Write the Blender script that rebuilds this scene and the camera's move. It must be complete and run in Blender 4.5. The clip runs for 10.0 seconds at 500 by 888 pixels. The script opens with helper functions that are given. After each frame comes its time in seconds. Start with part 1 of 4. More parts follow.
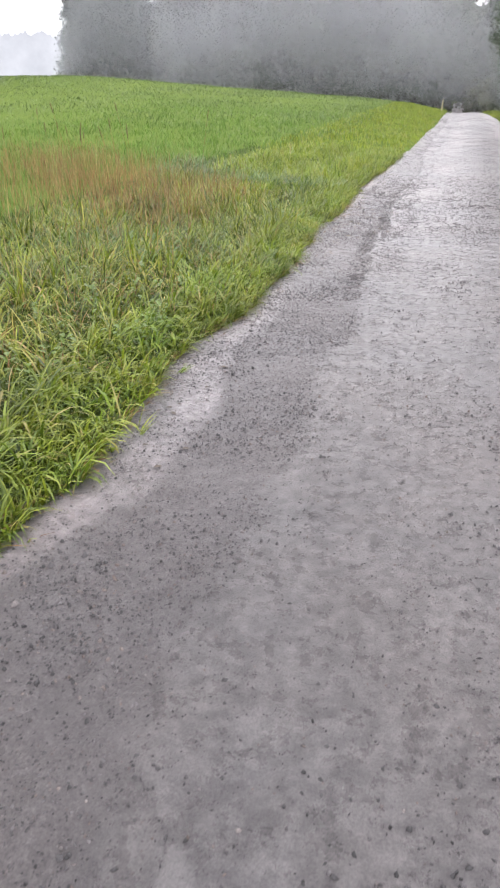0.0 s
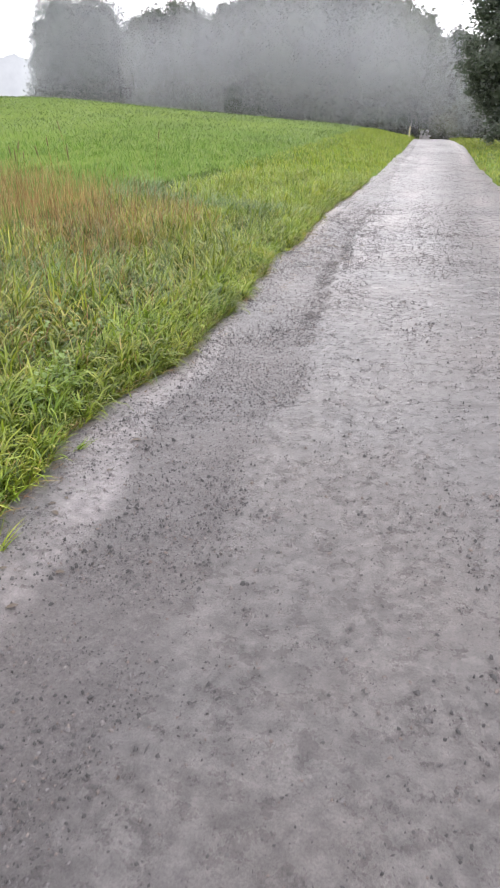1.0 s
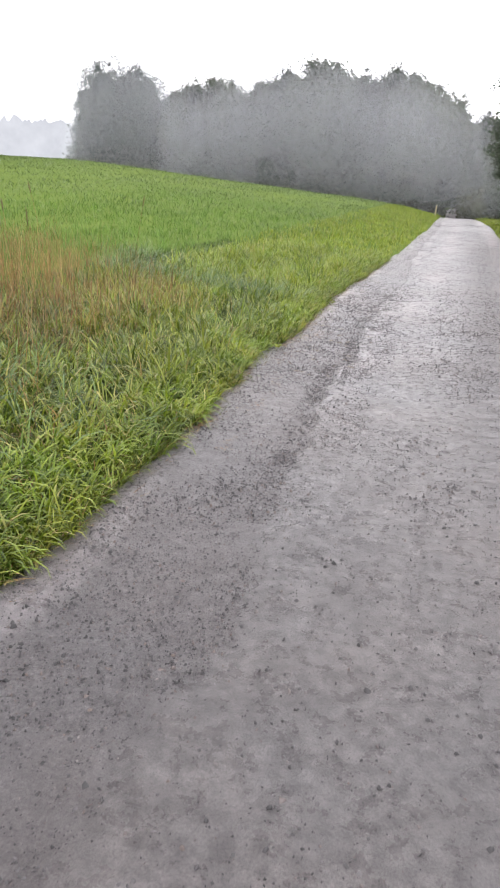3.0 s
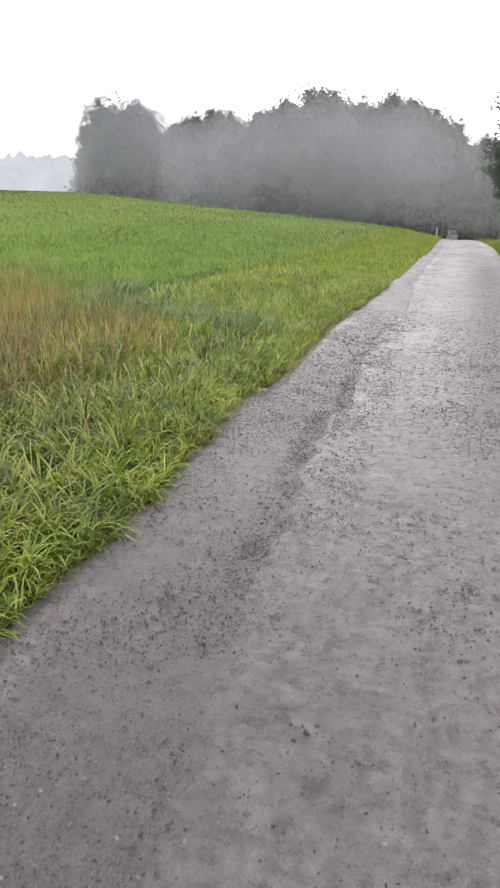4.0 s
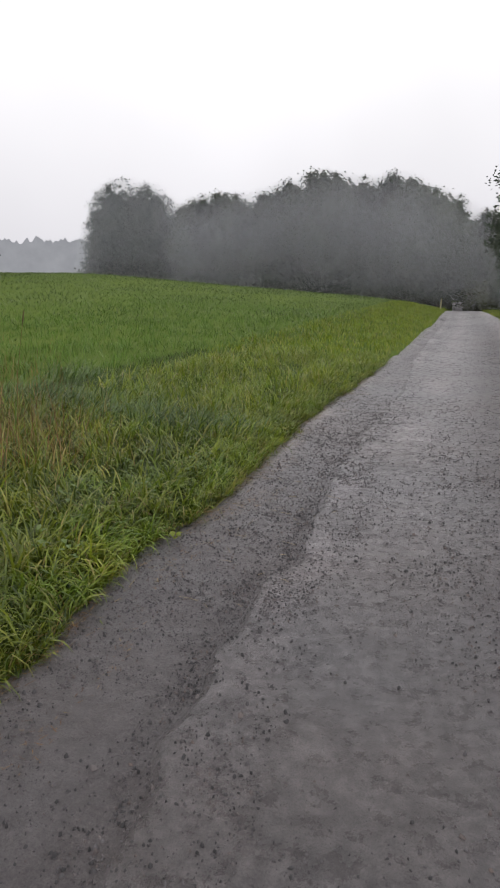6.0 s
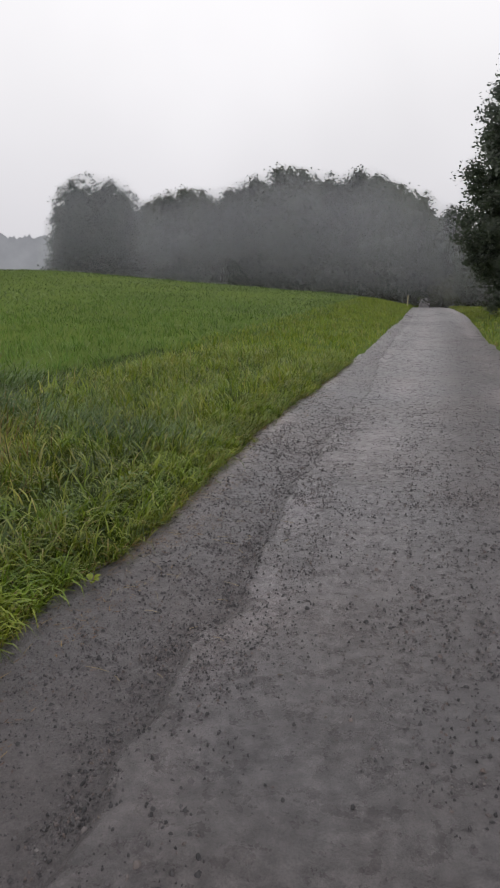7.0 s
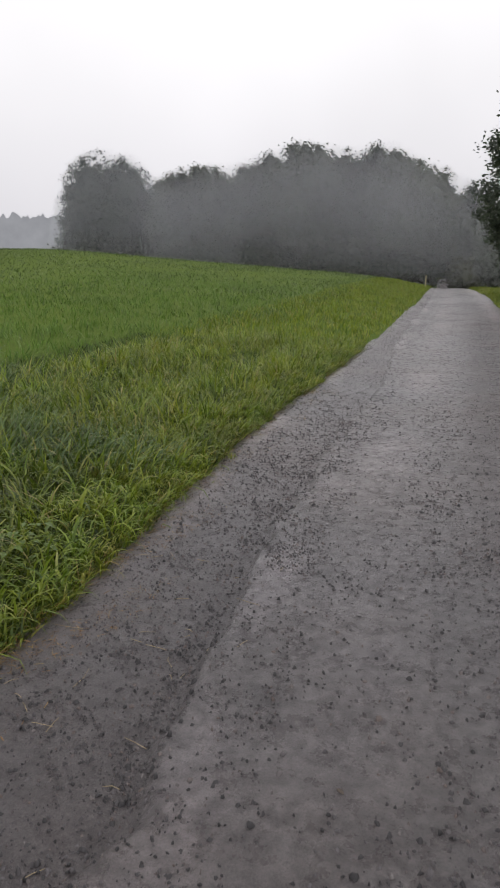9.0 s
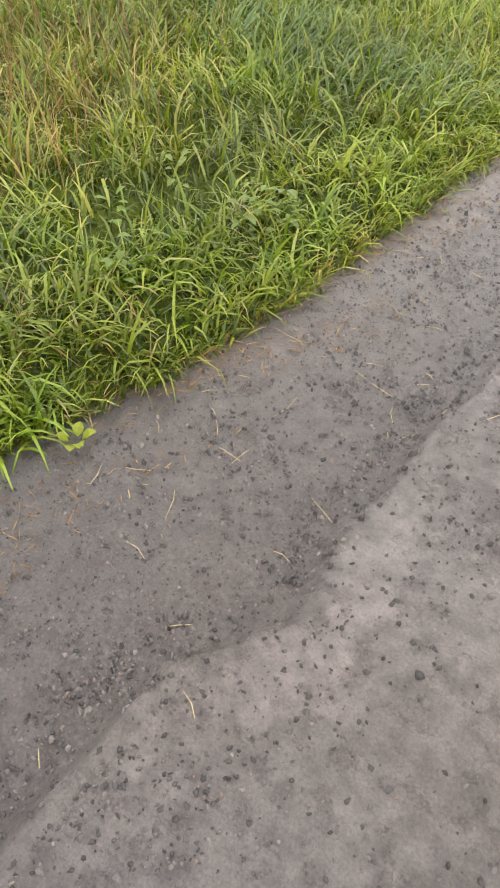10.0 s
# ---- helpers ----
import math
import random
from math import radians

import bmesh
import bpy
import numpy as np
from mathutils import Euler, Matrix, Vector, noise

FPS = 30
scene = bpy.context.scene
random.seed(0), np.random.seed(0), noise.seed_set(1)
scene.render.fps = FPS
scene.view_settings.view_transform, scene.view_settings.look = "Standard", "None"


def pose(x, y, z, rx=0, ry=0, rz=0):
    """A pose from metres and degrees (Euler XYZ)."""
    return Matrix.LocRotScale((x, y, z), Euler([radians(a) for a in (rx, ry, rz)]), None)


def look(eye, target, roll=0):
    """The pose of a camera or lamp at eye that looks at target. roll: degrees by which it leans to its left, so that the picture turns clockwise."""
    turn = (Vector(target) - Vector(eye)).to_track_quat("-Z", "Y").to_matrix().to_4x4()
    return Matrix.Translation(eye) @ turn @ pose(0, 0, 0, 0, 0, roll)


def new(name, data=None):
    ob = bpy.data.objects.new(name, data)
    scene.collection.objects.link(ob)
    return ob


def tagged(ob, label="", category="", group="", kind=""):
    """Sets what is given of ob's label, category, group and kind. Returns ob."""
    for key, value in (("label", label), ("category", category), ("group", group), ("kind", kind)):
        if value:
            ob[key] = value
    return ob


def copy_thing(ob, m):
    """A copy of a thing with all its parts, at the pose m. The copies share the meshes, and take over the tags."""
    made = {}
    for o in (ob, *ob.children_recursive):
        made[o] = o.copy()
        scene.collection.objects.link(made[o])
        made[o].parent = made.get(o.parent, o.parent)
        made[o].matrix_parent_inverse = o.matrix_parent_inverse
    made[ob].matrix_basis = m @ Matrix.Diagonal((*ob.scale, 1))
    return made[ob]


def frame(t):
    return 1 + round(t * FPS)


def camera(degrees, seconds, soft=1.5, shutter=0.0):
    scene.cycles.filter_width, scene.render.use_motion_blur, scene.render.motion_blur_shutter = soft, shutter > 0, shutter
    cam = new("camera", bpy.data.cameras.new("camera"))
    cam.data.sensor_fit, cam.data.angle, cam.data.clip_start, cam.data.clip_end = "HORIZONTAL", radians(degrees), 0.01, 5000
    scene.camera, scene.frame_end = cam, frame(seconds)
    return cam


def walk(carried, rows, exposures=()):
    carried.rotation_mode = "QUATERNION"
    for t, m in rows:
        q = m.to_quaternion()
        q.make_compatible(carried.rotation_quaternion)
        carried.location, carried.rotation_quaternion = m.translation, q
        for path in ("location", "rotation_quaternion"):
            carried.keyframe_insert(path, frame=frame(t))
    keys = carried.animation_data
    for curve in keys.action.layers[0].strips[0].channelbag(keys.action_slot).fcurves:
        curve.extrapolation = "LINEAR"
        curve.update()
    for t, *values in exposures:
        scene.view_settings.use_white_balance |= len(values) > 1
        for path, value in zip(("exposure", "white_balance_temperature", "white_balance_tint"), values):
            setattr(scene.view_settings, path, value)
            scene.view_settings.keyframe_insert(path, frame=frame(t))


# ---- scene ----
cam = camera(42.3, 10.0, 1.75, 0.12)
PATH = [
    (0.0, (0.002, 0.004, 1.535), (-0.450, 1.711, 0.595), -0.17),
    (0.5, (0.061, 0.505, 1.511), (-0.332, 2.246, 0.610), 0.37),
    (1.0, (0.047, 0.953, 1.474), (-0.334, 2.705, 0.589), 0.69),
    (1.5, (0.044, 1.403, 1.558), (-0.312, 3.177, 0.706), 0.66),
    (2.0, (0.095, 1.932, 1.500), (-0.288, 3.729, 0.712), 2.03),
    (2.5, (0.064, 2.402, 1.520), (-0.351, 4.216, 0.786), 2.60),
    (3.8, (0.095, 3.581, 1.494), (-0.420, 5.383, 0.796), 4.04),
    (4.0, (0.082, 3.764, 1.525), (-0.403, 5.591, 0.873), 1.81),
    (4.5, (0.179, 4.269, 1.472), (-0.301, 6.089, 0.795), 0.54),
    (5.0, (0.149, 4.690, 1.531), (-0.334, 6.488, 0.802), 2.67),
    (5.2, (0.201, 5.010, 1.497), (-0.331, 6.868, 0.984), -3.12),
    (6.3, (0.246, 6.000, 1.557), (-0.301, 7.871, 1.111), 1.33),
    (6.5, (0.256, 6.148, 1.544), (-0.294, 8.015, 1.087), 0.82),
    (7.0, (0.252, 6.513, 1.540), (-0.205, 8.407, 1.088), 0.43),
    (7.5, (0.235, 6.898, 1.507), (-0.262, 8.772, 1.018), 0.98),
    (8.0, (0.245, 7.258, 1.525), (-0.287, 9.120, 1.025), 0.49),
    (8.5, (0.214, 7.676, 1.522), (-0.243, 9.557, 1.019), 0.01),
    (9.0, (0.207, 8.072, 1.491), (-0.289, 9.941, 0.984), 0.49),
    (9.2, (0.189, 8.212, 1.497), (-0.371, 10.052, 0.949), 1.46),
    (9.3, (0.166, 8.261, 1.500), (-0.523, 10.045, 0.916), 0.76),
    (9.5, (0.047, 8.376, 1.524), (-0.734, 9.888, 0.474), 4.88),
    (9.7, (0.000, 8.632, 1.435), (-0.845, 9.783, 0.034), 0.78),
    (10.0, (-0.036, 8.784, 1.439), (-0.948, 9.814, -0.013), -0.20),
]
EXPOSURES = [(0.0, 0.35, 6380, 13.5), (0.5, 0.3, 6390, 13), (1.0, 0.36, 6400, 12.5), (2.5, 0.28, 6420, 12.5), (4.5, 0.06, 6450, 12.5), (5.0, 0.26, 6450, 12.5), (5.2, 0.15, 6450, 12), (6.3, -1.2, 6480, 12),
             (7.0, -1.2, 6480, 12), (7.5, -1.08, 6490, 12), (8.0, -1.12, 6500, 12), (9.0, -1.07, 6500, 12), (9.3, -1.13, 6550, 12), (9.5, -0.95, 6950, 10), (9.8, 0.16, 6980, 10), (10.0, 0.4, 7060, 9)]
walk(cam, [(t, look(eye, target, roll)) for t, eye, target, roll in PATH], EXPOSURES)

# ---------------------------------------------------------------- light
world = bpy.data.worlds.new("overcast_sky")
scene.world = world
world.use_nodes = True
wn, wl = world.node_tree.nodes, world.node_tree.links
wn.clear()
w_out = wn.new("ShaderNodeOutputWorld")
w_bg = wn.new("ShaderNodeBackground")
w_sky = wn.new("ShaderNodeTexSky")
w_sky.sky_type = "NISHITA"
w_sky.sun_disc = False
w_sky.sun_elevation = radians(52)
w_sky.sun_rotation = radians(12)
w_grey = wn.new("ShaderNodeHueSaturation")
w_grey.inputs["Saturation"].default_value = 0.12
w_grey.inputs["Value"].default_value = 0.12
w_geo = wn.new("ShaderNodeTexCoord")
w_sep = wn.new("ShaderNodeSeparateXYZ")
w_ramp = wn.new("ShaderNodeValToRGB")
w_ramp.color_ramp.interpolation = "EASE"
w_ramp.color_ramp.elements[0].position, w_ramp.color_ramp.elements[0].color = 0.0, (1.58, 1.57, 1.63, 1)
w_ramp.color_ramp.elements[1].position, w_ramp.color_ramp.elements[1].color = 1.0, (3.1, 3.07, 3.09, 1)
w_mid = w_ramp.color_ramp.elements.new(0.42)
w_mid.color = (2.42, 2.41, 2.43, 1)
w_noise = wn.new("ShaderNodeTexNoise")
w_noise.inputs["Scale"].default_value = 2.6
w_noise.inputs["Detail"].default_value = 3.0
w_cl = wn.new("ShaderNodeMapRange")
w_cl.inputs["To Min"].default_value, w_cl.inputs["To Max"].default_value = 0.86, 1.14
w_mul = wn.new("ShaderNodeVectorMath")
w_mul.operation = "SCALE"
w_mix = wn.new("ShaderNodeMix")
w_mix.data_type = "RGBA"
w_mix.inputs["Factor"].default_value = 0.9
wl.new(w_geo.outputs["Generated"], w_sep.inputs[0])
wl.new(w_geo.outputs["Generated"], w_noise.inputs["Vector"])
wl.new(w_sep.outputs["Z"], w_ramp.inputs["Fac"])
wl.new(w_noise.outputs["Fac"], w_cl.inputs["Value"])
wl.new(w_ramp.outputs["Color"], w_mul.inputs[0])
wl.new(w_cl.outputs["Result"], w_mul.inputs["Scale"])
wl.new(w_sky.outputs["Color"], w_grey.inputs["Color"])
wl.new(w_grey.outputs["Color"], w_mix.inputs["A"])
wl.new(w_mul.outputs["Vector"], w_mix.inputs["B"])
wl.new(w_mix.outputs["Result"], w_bg.inputs["Color"])
w_bg.inputs["Strength"].default_value = 1.0
wl.new(w_bg.outputs["Background"], w_out.inputs["Surface"])

sun = new("sun", bpy.data.lights.new("sun", "SUN"))
sun.data.energy = 0.6
sun.data.angle = radians(40)
sun.data.color = (1.0, 0.98, 0.95)
sun.matrix_world = look((6, 25, 40), (0, 0, 0))


# ---------------------------------------------------------------- materials
def shader(name, rough=0.6, spec=0.5):
    m = bpy.data.materials.new(name)
    m.use_nodes = True
    b = m.node_tree.nodes["Principled BSDF"]
    b.inputs["Roughness"].default_value = rough
    b.inputs["Specular IOR Level"].default_value = spec
    return m, m.node_tree.nodes, m.node_tree.links, b


def ramp(nodes, stops, ease="LINEAR"):
    r = nodes.new("ShaderNodeValToRGB")
    r.color_ramp.interpolation = ease
    while len(r.color_ramp.elements) < len(stops):
        r.color_ramp.elements.new(0.5)
    for e, (p, c) in zip(r.color_ramp.elements, stops):
        e.position, e.color = p, (*c, 1)
    return r


def noise_tex(nodes, links, scale, detail=4.0, rough=0.55, coord=None):
    n = nodes.new("ShaderNodeTexNoise")
    n.inputs["Scale"].default_value, n.inputs["Detail"].default_value, n.inputs["Roughness"].default_value = scale, detail, rough
    if coord is not None:
        links.new(coord, n.inputs["Vector"])
    return n


def blend(nodes, links, kind, fac, a, b):
    m = nodes.new("ShaderNodeMix")
    m.data_type, m.blend_type = "RGBA", kind
    for socket, value in (("Factor", fac), ("A", a), ("B", b)):
        if isinstance(value, (int, float)):
            m.inputs[socket].default_value = value
        elif isinstance(value, tuple):
            m.inputs[socket].default_value = (*value, 1)
        else:
            links.new(value, m.inputs[socket])
    return m.outputs["Result"]


def bump(nodes, links, b, height, strength, distance):
    k = nodes.new("ShaderNodeBump")
    k.inputs["Strength"].default_value, k.inputs["Distance"].default_value = strength, distance
    links.new(height, k.inputs["Height"])
    links.new(k.outputs["Normal"], b.inputs["Normal"])


def leaf_material(name, stops, rough=0.45, spec=0.5, through_light=0.25, patch=0.6, patch_scale=0.25, sheen=0.0, each=0.0, hue=0.0):
    """Blades and leaves: tint from piece to piece and in patches over metres, some light passing through."""
    m, nodes, links, b = shader(name, rough, spec)
    geo = nodes.new("ShaderNodeNewGeometry")
    r = ramp(nodes, stops)
    links.new(geo.outputs["Random Per Island"], r.inputs["Fac"])
    big = noise_tex(nodes, links, patch_scale, 3.0, 0.6, geo.outputs["Position"])
    tone = ramp(nodes, [(0.32, (1 - patch, 1 - patch, 1 - patch * 0.9)), (0.7, (1 + patch * 0.4, 1 + patch * 0.3, 1))])
    links.new(big.outputs["Fac"], tone.inputs["Fac"])
    c = blend(nodes, links, "MULTIPLY", 1.0, r.outputs["Color"], tone.outputs["Color"])
    if hue:
        turn = noise_tex(nodes, links, patch_scale * 2.3, 4.0, 0.6, geo.outputs["Position"])
        shift = ramp(nodes, [(0.34, (1 - hue, 1.0, 1 - hue * 0.2)), (0.5, (1.0, 1.0, 1.0)), (0.68, (1 + hue * 0.45, 1 - hue * 0.25, 1.0))])
        links.new(turn.outputs["Fac"], shift.inputs["Fac"])
        c = blend(nodes, links, "MULTIPLY", 1.0, c, shift.outputs["Color"])
    if each:
        info = nodes.new("ShaderNodeObjectInfo")
        own = ramp(nodes, [(0.0, (1 - each, 1 - each, 1 - each)), (1.0, (1 + each, 1 + each * 0.9, 1 + each * 0.6))])
        links.new(info.outputs["Random"], own.inputs["Fac"])
        c = blend(nodes, links, "MULTIPLY", 1.0, c, own.outputs["Color"])
    links.new(c, b.inputs["Base Color"])
    b.inputs["Sheen Weight"].default_value = sheen
    b.inputs["Sheen Roughness"].default_value = 0.75
    tr = nodes.new("ShaderNodeBsdfTranslucent")
    links.new(c, tr.inputs["Color"])
    mix = nodes.new("ShaderNodeMixShader")
    mix.inputs[0].default_value = through_light
    links.new(b.outputs[0], mix.inputs[1])
    links.new(tr.outputs[0], mix.inputs[2])
    links.new(mix.outputs[0], nodes["Material Output"].inputs["Surface"])
    return m


VERGE = leaf_material("verge_grass", [(0.0, (0.042, 0.075, 0.008)), (0.4, (0.155, 0.215, 0.017)), (0.78, (0.255, 0.31, 0.034)), (0.95, (0.37, 0.37, 0.10)), (1.0, (0.40, 0.30, 0.13))], 0.38, 0.5, 0.38, 0.5, 1.1, hue=0.17)
MEADOW = leaf_material("meadow_grass", [(0.0, (0.078, 0.15, 0.026)), (0.6, (0.118, 0.208, 0.036)), (1.0, (0.175, 0.285, 0.056))], 0.55, 0.25, 0.34, 0.25, 0.35, hue=0.04)
# Meadow green made paler and bluer: distance haze put into the blade colour.
HAZED_FIELD = leaf_material("field_grass", [(0.0, (0.092, 0.142, 0.042)), (0.6, (0.135, 0.194, 0.06)), (1.0, (0.195, 0.264, 0.09))], 0.5, 0.3, 0.34, 0.25, 0.35, hue=0.05)
DRY = leaf_material("dry_grass", [(0.0, (0.10, 0.05, 0.025)), (0.4, (0.26, 0.145, 0.065)), (0.75, (0.38, 0.24, 0.11)), (1.0, (0.48, 0.38, 0.19))], 0.6, 0.3, 0.35, 0.4, 1.2)
BLUISH = leaf_material("broad_grass", [(0.0, (0.045, 0.095, 0.016)), (1.0, (0.13, 0.205, 0.045))], 0.36, 0.5, 0.3, 0.3, 1.0)
EDGE = leaf_material("edge_grass", [(0.0, (0.075, 0.125, 0.011)), (0.5, (0.2, 0.275, 0.022)), (0.9, (0.3, 0.36, 0.05)), (1.0, (0.40, 0.34, 0.13))], 0.38, 0.5, 0.42, 0.35, 1.1, hue=0.14)
# Deep green that paints the shade between the long blades.
UNDER_SHADE = leaf_material("shaded_under_grass", [(0.0, (0.022, 0.042, 0.006)), (0.6, (0.058, 0.098, 0.011)), (1.0, (0.105, 0.15, 0.02))], 0.5, 0.4, 0.3, 0.4, 1.3, hue=0.1)
SEED = leaf_material("seed_heads", [(0.0, (0.08, 0.075, 0.03)), (1.0, (0.18, 0.14, 0.06))], 0.7, 0.3, 0.1, 0.2, 1.0)
WEED = leaf_material("weed_leaf", [(0.0, (0.08, 0.14, 0.018)), (1.0, (0.16, 0.23, 0.035))], 0.38, 0.5, 0.3, 0.3, 1.5)
SPROUT = leaf_material("seedling_leaf", [(0.0, (0.2, 0.26, 0.02)), (1.0, (0.3, 0.34, 0.03))], 0.4, 0.4, 0.4, 0.2, 2.0)
# FOREST and OAK: base colour raised and greyed in place of haze.
FOREST = leaf_material("hazed_forest_leaf", [(0.0, (0.09, 0.106, 0.094)), (1.0, (0.122, 0.14, 0.12))], 0.6, 0.3, 0.4, 0.25, 0.09, 0.0, 0.3)
# Darker than the trees: shade at the wood's foot put into the leaves.
BUSH = leaf_material("shaded_shrub_leaf", [(0.0, (0.03, 0.038, 0.032)), (1.0, (0.046, 0.056, 0.044))], 0.8, 0.2, 0.4, 0.2, 0.09, 0.0, 0.25)
OLIVE = leaf_material("olive_leaf", [(0.0, (0.06, 0.07, 0.04)), (1.0, (0.09, 0.10, 0.055))], 0.7, 0.3, 0.5, 0.2, 0.2, 0.0, 0.3)
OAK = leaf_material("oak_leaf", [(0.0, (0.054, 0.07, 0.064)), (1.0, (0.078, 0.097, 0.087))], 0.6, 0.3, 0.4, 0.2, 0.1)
# Lightened leaves: the mist before these trees is put into their base colour.
MAPLE = leaf_material("haze_lifted_leaf", [(0.0, (0.09, 0.115, 0.09)), (0.7, (0.14, 0.175, 0.13)), (1.0, (0.19, 0.22, 0.17))], 0.3, 0.9, 0.6, 0.3, 0.6)


def bark_material():
    m, nodes, links, b = shader("wet_bark", 0.8, 0.3)
    geo = nodes.new("ShaderNodeNewGeometry")
    n = noise_tex(nodes, links, 9.0, 6.0, 0.7, geo.outputs["Position"])
    r = ramp(nodes, [(0.3, (0.022, 0.018, 0.014)), (0.75, (0.09, 0.078, 0.062))])
    links.new(n.outputs["Fac"], r.inputs["Fac"])
    links.new(r.outputs["Color"], b.inputs["Base Color"])
    bump(nodes, links, b, n.outputs["Fac"], 0.7, 0.03)
    return m


BARK = bark_material()


def soil_material():
    m, nodes, links, b = shader("meadow_soil", 0.95, 0.05)
    geo = nodes.new("ShaderNodeNewGeometry")
    fine = noise_tex(nodes, links, 14.0, 8.0, 0.75, geo.outputs["Position"])
    wide = noise_tex(nodes, links, 0.12, 5.0, 0.6, geo.outputs["Position"])
    a = ramp(nodes, [(0.3, (0.075, 0.108, 0.022)), (0.55, (0.1, 0.146, 0.03)), (0.8, (0.155, 0.205, 0.048))])
    links.new(fine.outputs["Fac"], a.inputs["Fac"])
    t = ramp(nodes, [(0.3, (0.75, 0.82, 0.8)), (0.7, (1.15, 1.08, 1.0))])
    links.new(wide.outputs["Fac"], t.inputs["Fac"])
    turf = nodes.new("ShaderNodeAttribute")
    turf.attribute_name = "turf"
    # soil near the track, with the dark of grass gaps painted in
    gap_shade = ramp(nodes, [(0.3, (0.028, 0.036, 0.008)), (0.7, (0.08, 0.105, 0.018))])
    links.new(fine.outputs["Fac"], gap_shade.inputs["Fac"])
    green = blend(nodes, links, "MULTIPLY", 1.0, a.outputs["Color"], t.outputs["Color"])
    links.new(blend(nodes, links, "MIX", turf.outputs["Fac"], gap_shade.outputs["Color"], green), b.inputs["Base Color"])
    bump(nodes, links, b, fine.outputs["Fac"], 0.8, 0.05)
    return m


def road_material():
    """Wet crushed stone: pale washed silt and darker loose gravel in ragged strips along the road, fine grit in both."""
    m, nodes, links, b = shader("wet_gravel_road", 0.5, 0.5)
    geo = nodes.new("ShaderNodeNewGeometry")
    pos = geo.outputs["Position"]

    def lane(name):
        at = nodes.new("ShaderNodeAttribute")
        at.attribute_name = name
        return at.outputs["Fac"]

    def calc(kind, p, q, clamp=False):
        k = nodes.new("ShaderNodeMath")
        k.operation, k.use_clamp = kind, clamp
        for socket, value in zip(k.inputs, (p, q)):
            if isinstance(value, (int, float)):
                socket.default_value = value
            else:
                links.new(value, socket)
        return k.outputs[0]

    grit = noise_tex(nodes, links, 130.0, 4.0, 0.75, pos)
    patch = noise_tex(nodes, links, 3.2, 7.0, 0.7, pos)
    film = noise_tex(nodes, links, 11.0, 6.0, 0.7, pos)
    broad = noise_tex(nodes, links, 0.5, 4.0, 0.55, pos)
    silt = ramp(nodes, [(0.28, (0.1, 0.092, 0.0925)), (0.5, (0.124, 0.114, 0.115)), (0.72, (0.158, 0.146, 0.146))])
    links.new(patch.outputs["Fac"], silt.inputs["Fac"])
    grain = ramp(nodes, [(0.28, (0.40, 0.40, 0.42)), (0.5, (1.0, 1.0, 1.0)), (0.72, (1.5, 1.48, 1.46))])
    links.new(grit.outputs["Fac"], grain.inputs["Fac"])
    c1 = blend(nodes, links, "MULTIPLY", 0.85, silt.outputs["Color"], grain.outputs["Color"])
    clod = noise_tex(nodes, links, 21.0, 4.0, 0.55, pos)
    mottle = ramp(nodes, [(0.34, (0.76, 0.76, 0.77)), (0.5, (1.0, 1.0, 1.0)), (0.66, (1.26, 1.25, 1.24))])
    links.new(clod.outputs["Fac"], mottle.inputs["Fac"])
    c1 = blend(nodes, links, "MULTIPLY", 0.8, c1, mottle.outputs["Color"])
    chip = noise_tex(nodes, links, 62.0, 6.0, 0.85, pos)
    dark = ramp(nodes, [(0.27, (0.032, 0.0288, 0.030)), (0.42, (0.081, 0.0735, 0.075)), (0.58, (0.14, 0.128, 0.129)), (0.76, (0.255, 0.236, 0.236))])
    links.new(chip.outputs["Fac"], dark.inputs["Fac"])
    c2 = blend(nodes, links, "MULTIPLY", 0.6, dark.outputs["Color"], grain.outputs["Color"])
    ragged = calc("MULTIPLY_ADD", patch.outputs["Fac"], 1.5)
    ragged.node.inputs[2].default_value = -0.8
    crumbs = calc("MULTIPLY_ADD", clod.outputs["Fac"], 1.6)
    crumbs.node.inputs[2].default_value = -1.08
    g = calc("ADD", calc("ADD", ragged, crumbs), calc("MULTIPLY", lane("loose"), 1.2), True)
    c = blend(nodes, links, "MIX", g, c1, c2)
    # pale: washed silt, and further on reflections and sheen painted into the colour
    pale = blend(nodes, links, "MULTIPLY", 0.7, blend(nodes, links, "MULTIPLY", 0.5, (0.25, 0.226, 0.23), grain.outputs["Color"]), mottle.outputs["Color"])
    torn = calc("ADD", calc("MULTIPLY", ragged, 0.8), calc("MULTIPLY", crumbs, 0.35))
    w = calc("MULTIPLY", calc("ADD", lane("wash"), calc("MULTIPLY", torn, calc("MULTIPLY", lane("wash"), 1.2))), calc("SUBTRACT", 1.25, calc("MULTIPLY", lane("loose"), 0.9)), True)
    c = blend(nodes, links, "MIX", w, c, pale)
    warm = ramp(nodes, [(0.35, (0.96, 0.97, 1.0)), (0.65, (1.06, 1.0, 0.98))])
    links.new(broad.outputs["Fac"], warm.inputs["Fac"])
    links.new(blend(nodes, links, "MULTIPLY", 1.0, c, warm.outputs["Color"]), b.inputs["Base Color"])
    rr = nodes.new("ShaderNodeMapRange")
    rr.inputs["From Min"].default_value, rr.inputs["From Max"].default_value = 0.35, 0.65
    rr.inputs["To Min"].default_value, rr.inputs["To Max"].default_value = 0.2, 0.44
    links.new(film.outputs["Fac"], rr.inputs["Value"])
    links.new(calc("ADD", rr.outputs["Result"], calc("MULTIPLY", g, 0.15)), b.inputs["Roughness"])
